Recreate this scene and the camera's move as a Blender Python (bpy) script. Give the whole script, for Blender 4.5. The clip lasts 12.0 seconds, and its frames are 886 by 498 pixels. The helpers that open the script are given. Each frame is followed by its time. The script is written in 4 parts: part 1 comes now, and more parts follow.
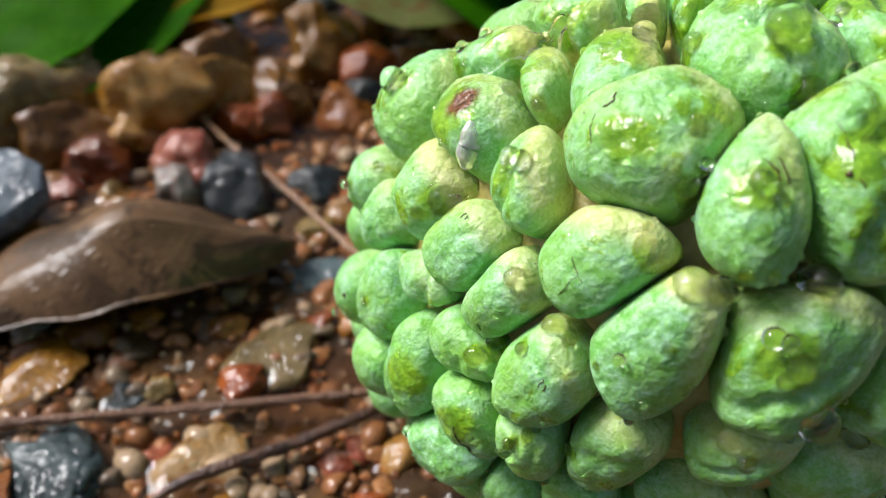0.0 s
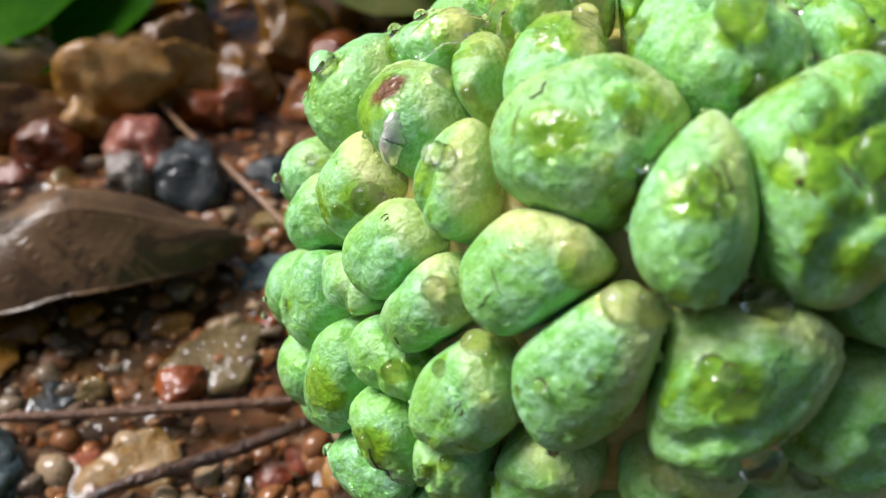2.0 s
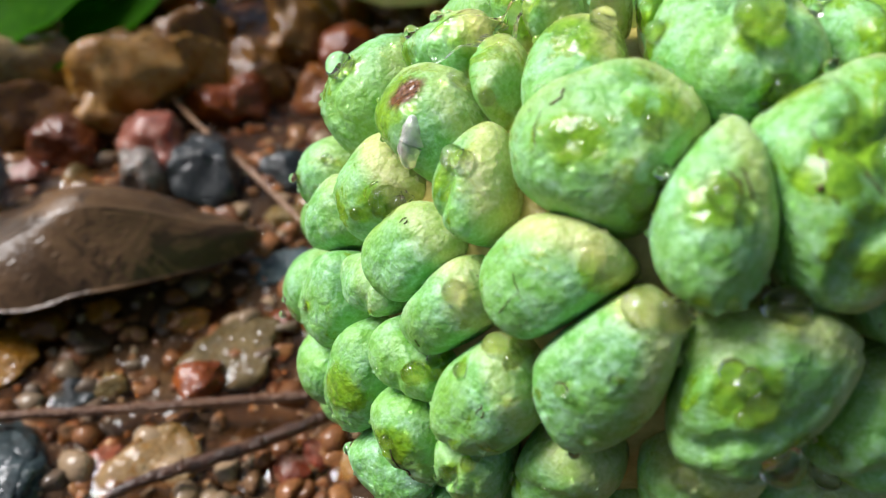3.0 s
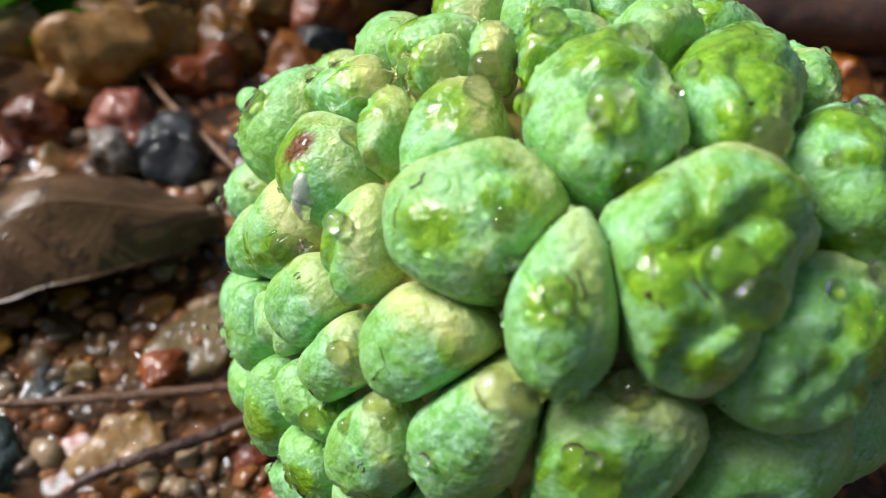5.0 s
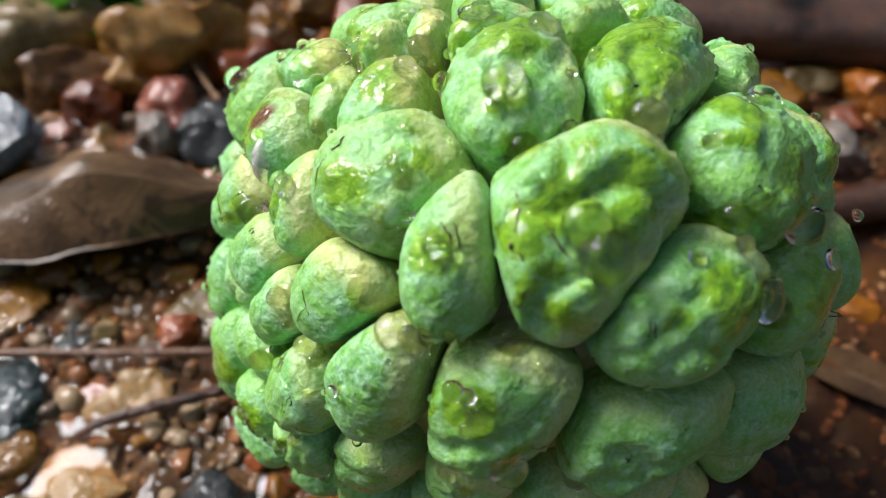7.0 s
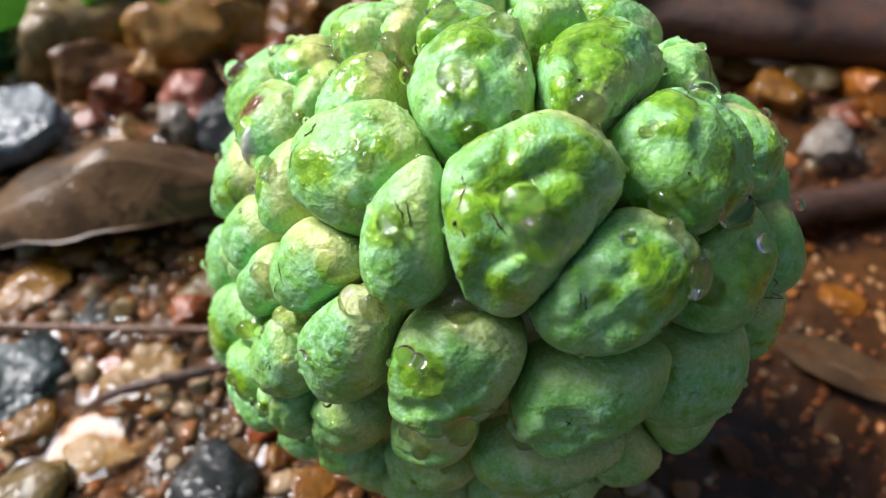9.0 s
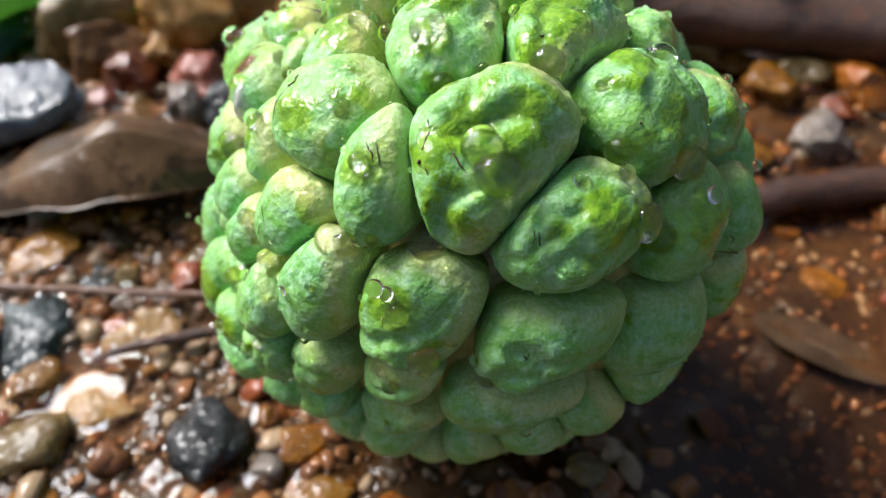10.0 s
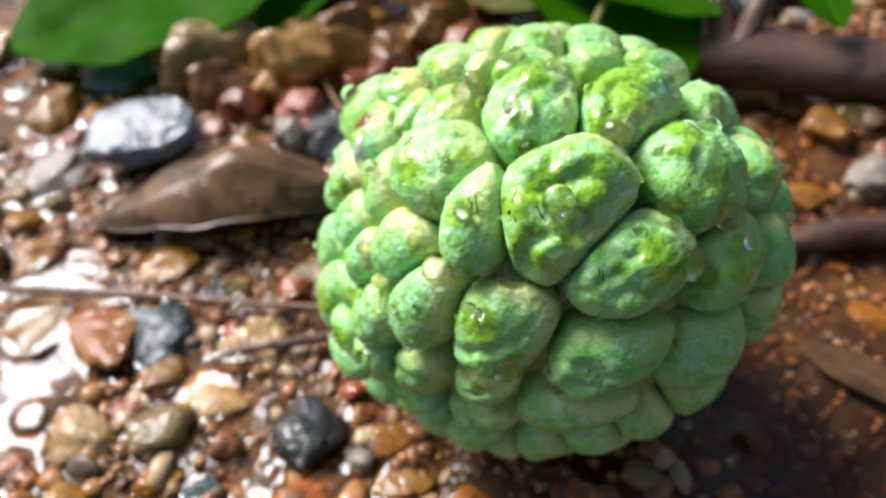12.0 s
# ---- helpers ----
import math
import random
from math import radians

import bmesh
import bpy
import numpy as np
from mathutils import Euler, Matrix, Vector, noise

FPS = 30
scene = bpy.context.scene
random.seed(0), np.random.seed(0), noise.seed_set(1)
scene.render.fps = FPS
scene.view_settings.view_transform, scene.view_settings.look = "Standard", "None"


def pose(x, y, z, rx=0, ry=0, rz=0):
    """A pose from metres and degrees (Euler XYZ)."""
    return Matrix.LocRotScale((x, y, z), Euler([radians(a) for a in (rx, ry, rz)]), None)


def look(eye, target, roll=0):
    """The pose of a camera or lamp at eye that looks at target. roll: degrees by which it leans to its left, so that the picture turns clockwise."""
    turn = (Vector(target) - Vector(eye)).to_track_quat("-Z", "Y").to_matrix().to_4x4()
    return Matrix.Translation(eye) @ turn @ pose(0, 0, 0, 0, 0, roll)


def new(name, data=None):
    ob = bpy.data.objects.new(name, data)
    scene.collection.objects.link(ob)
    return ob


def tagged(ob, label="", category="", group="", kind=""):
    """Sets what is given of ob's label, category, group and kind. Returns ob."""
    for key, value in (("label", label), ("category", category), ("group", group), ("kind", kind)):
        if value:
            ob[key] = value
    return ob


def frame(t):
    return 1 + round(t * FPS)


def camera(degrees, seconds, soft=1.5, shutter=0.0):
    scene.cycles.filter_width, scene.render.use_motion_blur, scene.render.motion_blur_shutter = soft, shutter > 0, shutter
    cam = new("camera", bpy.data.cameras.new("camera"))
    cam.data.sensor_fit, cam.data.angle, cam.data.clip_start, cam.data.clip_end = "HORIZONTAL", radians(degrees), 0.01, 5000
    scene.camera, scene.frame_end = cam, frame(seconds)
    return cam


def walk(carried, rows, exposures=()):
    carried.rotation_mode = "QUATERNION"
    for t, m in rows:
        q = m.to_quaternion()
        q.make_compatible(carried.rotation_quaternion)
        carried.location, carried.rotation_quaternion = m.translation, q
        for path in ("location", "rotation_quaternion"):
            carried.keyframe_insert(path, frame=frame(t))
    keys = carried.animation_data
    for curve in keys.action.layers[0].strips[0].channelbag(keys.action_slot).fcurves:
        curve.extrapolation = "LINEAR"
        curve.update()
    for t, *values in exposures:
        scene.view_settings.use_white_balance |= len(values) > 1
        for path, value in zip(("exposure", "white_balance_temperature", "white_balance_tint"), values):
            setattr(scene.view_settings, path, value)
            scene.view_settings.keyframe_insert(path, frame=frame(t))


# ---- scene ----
cam = camera(56.57, 12.0, soft=1.2)
# A phone's close-up lens: small, fixed focus on the fruit
cam.data.dof.use_dof = True
cam.data.dof.focus_distance = 0.092
cam.data.dof.aperture_fstop = 22.0
PATH = [
    (0, -0.03505, -0.08646, 0.13140, 47.769, -1.524, 1.385),
    (0.5, -0.03194, -0.08304, 0.12958, 47.306, -2.038, 1.759),
    (1, -0.03583, -0.08714, 0.12862, 47.826, -2.734, 2.172),
    (1.5, -0.03556, -0.08567, 0.13085, 48.022, -3.437, 2.690),
    (2, -0.02688, -0.07867, 0.12624, 47.379, -2.681, 2.236),
    (2.5, -0.02699, -0.07694, 0.12728, 47.108, -2.406, 2.250),
    (2.7, -0.02853, -0.07814, 0.12748, 46.849, -2.230, 2.277),
    (4.3, -0.02350, -0.07535, 0.13718, 42.668, -0.981, 2.321),
    (4.5, -0.02298, -0.07563, 0.13929, 41.980, -1.240, 2.425),
    (5, -0.01452, -0.06844, 0.14026, 40.306, -0.232, 3.135),
    (5.5, -0.00795, -0.06539, 0.14431, 39.652, 0.861, 4.134),
    (6, -0.00540, -0.06897, 0.14474, 39.783, 1.655, 5.437),
    (6.5, -0.00252, -0.07350, 0.14540, 40.889, 1.488, 7.654),
    (7, 0.00257, -0.07668, 0.14335, 41.315, 1.718, 9.151),
    (9, 0.01167, -0.08187, 0.14773, 41.169, 2.813, 11.438),
    (9.5, 0.01649, -0.08393, 0.15008, 41.441, 2.619, 12.300),
    (10, 0.01886, -0.08999, 0.14753, 41.642, 2.696, 13.226),
    (10.5, 0.01872, -0.09079, 0.15102, 41.844, 3.421, 14.146),
    (11, 0.02127, -0.09439, 0.15917, 42.347, 4.310, 15.301),
    (11.5, 0.01854, -0.10114, 0.16425, 42.553, 4.671, 16.730),
    (12, 0.02068, -0.10406, 0.16642, 43.012, 4.886, 17.611),
]
walk(cam, [(t, pose(*row)) for t, *row in PATH], [(0.0, 0.0), (5.0, -0.2), (7.0, -0.1), (9.0, 0.1), (10.5, 0.24), (12.0, 0.5)])

# ---- world and sun ----
SUN_EL, SUN_AZ = 47.0, -70.0      # height, and bearing from +y (minus: towards -x)
world = bpy.data.worlds.new("world")
scene.world = world
world.use_nodes = True
wn = world.node_tree
sky = wn.nodes.new("ShaderNodeTexSky")
sky.sky_type, sky.sun_disc = "NISHITA", False
sky.sun_elevation, sky.sun_rotation = radians(SUN_EL), radians(SUN_AZ)
sky.air_density, sky.dust_density, sky.ozone_density = 1.0, 4.0, 1.0
wn.links.new(sky.outputs["Color"], wn.nodes["Background"].inputs["Color"])
wn.nodes["Background"].inputs["Strength"].default_value = 0.085
sun = new("sun", bpy.data.lights.new("sun", "SUN"))
sun.data.energy, sun.data.angle, sun.data.color = 5.2, radians(28), (1.0, 0.99, 1.02)
a, e = radians(SUN_AZ), radians(SUN_EL)
sun.matrix_world = look((math.sin(a) * math.cos(e), math.cos(a) * math.cos(e), math.sin(e)), (0, 0, 0))


# ---- small tools ----
def lattice(p, seed):
    """Smooth value noise in about -1 to 1 at the rows of p."""
    i = np.floor(p).astype(np.int64)
    f = p - i
    f = f * f * f * (f * (f * 6 - 15) + 10)
    out = np.zeros(len(p))
    for dx in (0, 1):
        for dy in (0, 1):
            for dz in (0, 1):
                h = (i[:, 0] + dx) * 374761393 + (i[:, 1] + dy) * 668265263 + (i[:, 2] + dz) * 2147483647 + seed * 974634777
                h = (h ^ (h >> 13)) * 1274126177
                h = ((h ^ (h >> 16)) & 0xFFFFF) / 0x7FFFF - 1.0
                w = (f[:, 0] if dx else 1 - f[:, 0]) * (f[:, 1] if dy else 1 - f[:, 1]) * (f[:, 2] if dz else 1 - f[:, 2])
                out += w * h
    return out


def fractal(p, seed, octaves=3):
    return sum(lattice(p * 2.03**k + 17.3 * k, seed + k) * 0.5**k for k in range(octaves))


ICO = {}


def ico(level):
    if level not in ICO:
        bm = bmesh.new()
        bmesh.ops.create_icosphere(bm, subdivisions=level, radius=1.0)
        bm.verts.index_update()
        ICO[level] = (np.array([v.co for v in bm.verts]), np.array([[v.index for v in f.verts] for f in bm.faces]))
        bm.free()
    return ICO[level]


def mesh_of(name, verts, faces, material=None, smooth=True):
    me = bpy.data.meshes.new(name)
    me.from_pydata(np.asarray(verts).tolist(), [], np.asarray(faces).tolist() if isinstance(faces, np.ndarray) else faces)
    if smooth:
        me.polygons.foreach_set("use_smooth", [True] * len(me.polygons))
    if material:
        me.materials.append(material)
    return me


def part(name, me, parent, label=""):
    ob = new(name, me)
    ob.parent = parent
    return tagged(ob, label) if label else ob


# ---- materials ----
class Nodes:
    """A short way to write node trees."""

    def __init__(self, name):
        self.mat = bpy.data.materials.new(name)
        self.mat.use_nodes = True
        self.tree = self.mat.node_tree
        self.bsdf = self.tree.nodes["Principled BSDF"]
        self.out = self.tree.nodes["Material Output"]

    def add(self, kind, **inputs):
        n = self.tree.nodes.new(kind)
        for k, v in inputs.items():
            self.put(n.inputs[int(k[1:])] if k[0] == "i" and k[1:].isdigit() else n.inputs[k.replace("_", " ")], v)
        return n

    def put(self, socket, v):
        if isinstance(v, bpy.types.NodeSocket):
            self.tree.links.new(v, socket)
        else:
            socket.default_value = v

    def set(self, **inputs):
        for k, v in inputs.items():
            self.put(self.bsdf.inputs[k.replace("_", " ")], v)

    def attribute(self, name):
        n = self.tree.nodes.new("ShaderNodeAttribute")
        n.attribute_name = name
        return n.outputs["Fac"]

    def position(self):
        return self.add("ShaderNodeNewGeometry").outputs["Position"]

    def local(self):
        return self.add("ShaderNodeTexCoord").outputs["Object"]

    def noise(self, where, scale, detail=3.0, rough=0.55, distortion=0.0):
        return self.add("ShaderNodeTexNoise", Vector=where, Scale=scale, Detail=detail, Roughness=rough, Distortion=distortion).outputs["Fac"]

    def ramp(self, fac, *stops):
        n = self.add("ShaderNodeValToRGB", i0=fac)
        el = n.color_ramp.elements
        while len(el) < len(stops):
            el.new(0.5)
        for e_, (at, c) in zip(el, stops):
            e_.position, e_.color = at, (c, c, c, 1) if isinstance(c, float) else (*c, 1)
        return n.outputs["Color"]

    def mix(self, fac, a_, b_, how="MIX"):
        n = self.add("ShaderNodeMix")
        n.data_type, n.blend_type = "RGBA", how
        self.put(n.inputs[0], fac)
        for s, v in ((n.inputs[6], a_), (n.inputs[7], b_)):
            self.put(s, (*v, 1) if isinstance(v, tuple) and len(v) == 3 else v)
        return n.outputs[2]

    def math(self, how, a_, b_=0.0, clamp=False):
        n = self.add("ShaderNodeMath")
        n.operation, n.use_clamp = how, clamp
        self.put(n.inputs[0], a_)
        self.put(n.inputs[1], b_)
        return n.outputs[0]

    def bump(self, height, strength, distance, normal=None):
        n = self.add("ShaderNodeBump", Height=height, Strength=strength, Distance=distance)
        if normal:
            self.put(n.inputs["Normal"], normal)
        return n.outputs["Normal"]


def skin_material():
    n = Nodes("custard_apple_skin")
    p = n.position()
    rnd = n.add("ShaderNodeObjectInfo").outputs["Random"]
    rim, crest, lobe = n.attribute("rim"), n.attribute("crest"), n.attribute("lobe")
    broad, mid, fine = n.noise(p, 95, 4), n.noise(p, 480, 5, 0.65, 0.5), n.noise(p, 1900, 4, 0.65)
    warp = n.add("ShaderNodeVectorMath", i0=n.add("ShaderNodeTexNoise", Vector=p, Scale=500.0, Detail=3.0).outputs["Color"], i1=(0.0016, 0.0016, 0.0016))
    warp.operation = "MULTIPLY"
    at = n.add("ShaderNodeVectorMath", i0=p, i1=warp.outputs[0]).outputs[0]
    cells = n.add("ShaderNodeTexVoronoi", Vector=at, Scale=820.0)
    cells.feature = "SMOOTH_F1"
    pits = n.add("ShaderNodeTexVoronoi", Vector=at, Scale=2100.0)
    pits.feature = "SMOOTH_F1"
    bloom = n.ramp(n.math("ADD", n.math("MULTIPLY", mid, 0.6), n.math("MULTIPLY", fine, 0.4)), (0.30, (0.09, 0.33, 0.02)), (0.45, (0.19, 0.48, 0.12)), (0.57, (0.32, 0.62, 0.32)), (0.70, (0.49, 0.76, 0.59)))
    green = n.ramp(n.noise(p, 620, 4, 0.65), (0.3, (0.08, 0.22, 0.003)), (0.5, (0.18, 0.37, 0.008)), (0.72, (0.30, 0.52, 0.02)))
    spread = n.math("ADD", n.noise(p, 130, 8, 0.66, 0.7), n.math("ADD", n.math("MULTIPLY", n.math("SUBTRACT", rnd, 0.5), 0.08), n.math("MULTIPLY", crest, 0.12)))
    spread = n.math("ADD", spread, n.math("MULTIPLY", n.math("SUBTRACT", lobe, 0.4), 0.10))
    spread = n.math("ADD", spread, n.math("MULTIPLY", n.math("SUBTRACT", fine, 0.5), 0.10))
    wet = n.math("MAXIMUM", n.ramp(spread, (0.64, 0.0), (0.70, 1.0)), n.attribute("soak"))
    col = n.mix(n.math("MULTIPLY", n.ramp(broad, (0.40, 0.0), (0.68, 1.0)), 0.6), bloom, (0.23, 0.47, 0.045))
    col = n.mix(n.math("MULTIPLY", wet, 0.92), col, green)
    rimn = n.math("ADD", rim, n.math("MULTIPLY", n.math("SUBTRACT", mid, 0.5), 0.5))
    col = n.mix(n.math("MULTIPLY", n.ramp(rimn, (0.25, 0.0), (1.2, 1.0)), n.math("ADD", 0.34, n.math("MULTIPLY", rnd, 0.45))), col, n.ramp(fine, (0.3, (0.52, 0.52, 0.15)), (0.7, (0.76, 0.70, 0.34))))
    speck = n.ramp(n.noise(p, 700, 2, 0.7), (0.75, 0.0), (0.77, 1.0))
    col = n.mix(n.math("MULTIPLY", speck, 0.6), col, (0.06, 0.06, 0.02))
    # one rusty blemish with a feathered outline
    away = n.add("ShaderNodeVectorMath", i0=p, i1=(-0.0334, -0.0038, 0.0796))
    away.operation = "DISTANCE"
    spot = n.math("ADD", away.outputs["Value"], n.math("MULTIPLY", n.math("SUBTRACT", n.noise(p, 420, 5, 0.7), 0.5), 0.0028))
    stain = n.ramp(n.math("MULTIPLY", spot, 200.0), (0.30, 1.0), (0.56, 0.0))
    col = n.mix(stain, col, n.ramp(fine, (0.3, (0.045, 0.014, 0.004)), (0.7, (0.22, 0.085, 0.02))))
    rough = n.mix(wet, n.ramp(mid, (0.3, 0.42), (0.7, 0.60)), (0.08, 0.08, 0.08))
    h = n.math("ADD", n.math("MULTIPLY", cells.outputs["Distance"], -1.0), n.math("ADD", n.math("MULTIPLY", n.noise(p, 300, 3, 0.5), 0.2), n.math("MULTIPLY", pits.outputs["Distance"], -0.35)))
    h = n.math("ADD", h, n.math("ADD", n.math("MULTIPLY", fine, 0.22), n.math("MULTIPLY", wet, 0.12)))
    n.set(Base_Color=col, Roughness=rough, Normal=n.bump(h, 0.42, 0.0008), Coat_Weight=n.math("ADD", 0.06, n.math("MULTIPLY", wet, 0.54)), Coat_Roughness=0.04, Coat_IOR=1.36, Specular_IOR_Level=0.5)
    n.set(Coat_Normal=n.bump(n.math("ADD", n.noise(p, 620, 3, 0.6), n.math("MULTIPLY", cells.outputs["Distance"], -0.6)), 0.45, 0.0010))
    n.set(Subsurface_Weight=0.30, Subsurface_Radius=(0.7, 1.0, 0.35), Subsurface_Scale=0.0024)
    return n.mat


def core_material():
    n = Nodes("custard_apple_groove")
    p = n.position()
    m = n.noise(p, 500, 4)
    n.set(Base_Color=n.ramp(m, (0.3, (0.34, 0.28, 0.06)), (0.7, (0.60, 0.50, 0.18))), Roughness=0.35, Normal=n.bump(m, 0.4, 0.0006))
    return n.mat


def water_material(name="clear_water", bumps=False):
    n = Nodes(name)
    n.set(Base_Color=(0.62, 0.42, 0.25, 1) if bumps else (1, 1, 1, 1), Roughness=0.015, IOR=1.333, Transmission_Weight=1.0)
    if bumps:
        p = n.position()
        n.set(Normal=n.bump(n.math("ADD", n.noise(p, 60, 1, 0.5), n.math("MULTIPLY", n.noise(p, 300, 1.0, 0.5), 0.35)), 0.6, 0.0012))
    return n.mat


# White base colour stands in for sky reflected in running water
def sky_glint_material():
    n = Nodes("sky_glint_trickle")
    p = n.position()
    f = n.noise(p, 900, 3, 0.6)
    n.set(Base_Color=n.ramp(f, (0.35, (0.62, 0.68, 0.60)), (0.65, (0.90, 0.92, 0.88))), Roughness=0.08, IOR=1.35, Transmission_Weight=0.6, Coat_Weight=0.6, Coat_Roughness=0.03, Normal=n.bump(f, 0.5, 0.0005))
    return n.mat


def stone_material(name, dark, light, vein, wetness=1.0):
    n = Nodes(name)
    p = n.position()
    rnd = n.add("ShaderNodeObjectInfo").outputs["Random"]
    a1, a2 = n.noise(p, 160, 5, 0.6, 0.5), n.noise(p, 900, 4, 0.6)
    col = n.ramp(a1, (0.32, dark), (0.68, light))
    col = n.mix(n.math("MULTIPLY", n.ramp(n.noise(p, 330, 3, 0.5, 2.0), (0.56, 0.0), (0.66, 1.0)), 0.6), col, vein)
    col = n.mix(0.55, col, n.ramp(a2, (0.3, 0.25), (0.7, 0.95)), "MULTIPLY")
    hsv = n.add("ShaderNodeHueSaturation", Color=col, Value=n.math("ADD", n.math("MULTIPLY", rnd, 0.40), 0.36), Saturation=1.42)
    wet = n.ramp(n.noise(p, 120, 3, 0.6), (0.35, 0.10), (0.7, 0.42))
    film = n.bump(n.math("ADD", n.noise(p, 170, 1, 0.5), n.math("MULTIPLY", n.noise(p, 560, 1.5, 0.5), 0.7)), 1.0, 0.0011)
    n.set(Base_Color=hsv.outputs[0], Roughness=n.math("ADD", wet, 0.25), Specular_IOR_Level=0.25, Coat_Weight=wetness, Coat_Roughness=0.06, Coat_IOR=1.37, Coat_Normal=film)
    n.set(Normal=n.bump(n.math("ADD", a2, n.math("MULTIPLY", a1, 0.8)), 0.55, 0.0012))
    return n.mat


def soil_material():
    n = Nodes("wet_red_soil")
    p = n.position()
    a1, a2, a3 = n.noise(p, 45, 5, 0.6, 0.4), n.noise(p, 400, 5, 0.65), n.noise(p, 1400, 3, 0.6)
    col = n.ramp(a1, (0.3, (0.03, 0.014, 0.004)), (0.55, (0.10, 0.046, 0.012)), (0.75, (0.19, 0.095, 0.026)))
    col = n.mix(0.6, col, n.ramp(a2, (0.3, 0.3), (0.7, 1.0)), "MULTIPLY")
    n.set(Base_Color=col, Roughness=0.7, Specular_IOR_Level=0.2, Coat_Weight=0.8, Coat_Roughness=0.11, Coat_IOR=1.33, Coat_Normal=n.bump(n.math("ADD", n.noise(p, 150, 1, 0.5), n.math("MULTIPLY", n.noise(p, 450, 0.5, 0.5), 0.5)), 1.0, 0.0014))
    n.set(Normal=n.bump(n.math("ADD", a2, n.math("MULTIPLY", a3, 0.5)), 0.7, 0.0022))
    return n.mat


def grain_material():
    n = Nodes("fine_gravel")
    p = n.position()
    rnd = n.add("ShaderNodeNewGeometry").outputs["Random Per Island"]
    col = n.ramp(rnd, (0.0, (0.15, 0.055, 0.015)), (0.3, (0.28, 0.105, 0.03)), (0.6, (0.36, 0.16, 0.05)), (0.75, (0.10, 0.075, 0.05)), (0.9, (0.40, 0.27, 0.15)))
    col = n.mix(0.5, col, n.ramp(n.noise(p, 1200, 3), (0.3, 0.35), (0.7, 1.0)), "MULTIPLY")
    n.set(Base_Color=col, Roughness=0.6, Specular_IOR_Level=0.25, Coat_Weight=0.9, Coat_Roughness=0.06, Coat_IOR=1.36, Normal=n.bump(n.noise(p, 1500, 2), 0.4, 0.0006))
    return n.mat


def leaf_material(name, a_, b_, vein, rough, spots=None, shine=0.08, thin_share=0.75):
    n = Nodes(name)
    p = n.local()
    st = n.attribute("vein")
    m = n.noise(p, 70, 4, 0.6)
    f = n.noise(p, 600, 3, 0.6)
    col = n.ramp(m, (0.35, a_), (0.65, b_))
    col = n.mix(n.math("MULTIPLY", st, 0.65), col, vein)
    col = n.mix(0.35, col, n.ramp(f, (0.3, 0.4), (0.7, 1.0)), "MULTIPLY")
    if spots:
        col = n.mix(n.ramp(n.noise(p, 55, 4, 0.7, 1.0), (0.52, 0.0), (0.60, 1.0)), col, spots)
    n.set(Base_Color=col, Roughness=rough, Specular_IOR_Level=shine, Normal=n.bump(n.math("ADD", n.math("MULTIPLY", st, 1.5), f), 0.4, 0.0006))
    thin = n.add("ShaderNodeBsdfTranslucent", Color=col)
    both = n.add("ShaderNodeMixShader", Fac=thin_share)
    n.put(both.inputs[1], n.bsdf.outputs[0])
    n.put(both.inputs[2], thin.outputs[0])
    n.put(n.out.inputs["Surface"], both.outputs[0])
    return n.mat


def bark_material(name, a_, b_, rough):
    n = Nodes(name)
    p = n.local()
    m = n.noise(p, 220, 5, 0.65, 0.6)
    f = n.noise(p, 1100, 3, 0.6)
    n.set(Base_Color=n.mix(0.5, n.ramp(m, (0.3, a_), (0.7, b_)), n.ramp(f, (0.3, 0.35), (0.7, 1.0)), "MULTIPLY"), Roughness=rough, Normal=n.bump(n.math("ADD", m, f), 0.8, 0.0012), Coat_Weight=0.35, Coat_Roughness=0.12)
    return n.mat


def plain_material(name, col, rough):
    n = Nodes(name)
    f = n.noise(n.position(), 1600, 3)
    n.set(Base_Color=n.mix(0.6, col, n.ramp(f, (0.3, 0.3), (0.7, 1.0)), "MULTIPLY"), Roughness=rough, Normal=n.bump(f, 0.4, 0.0004))
    return n.mat


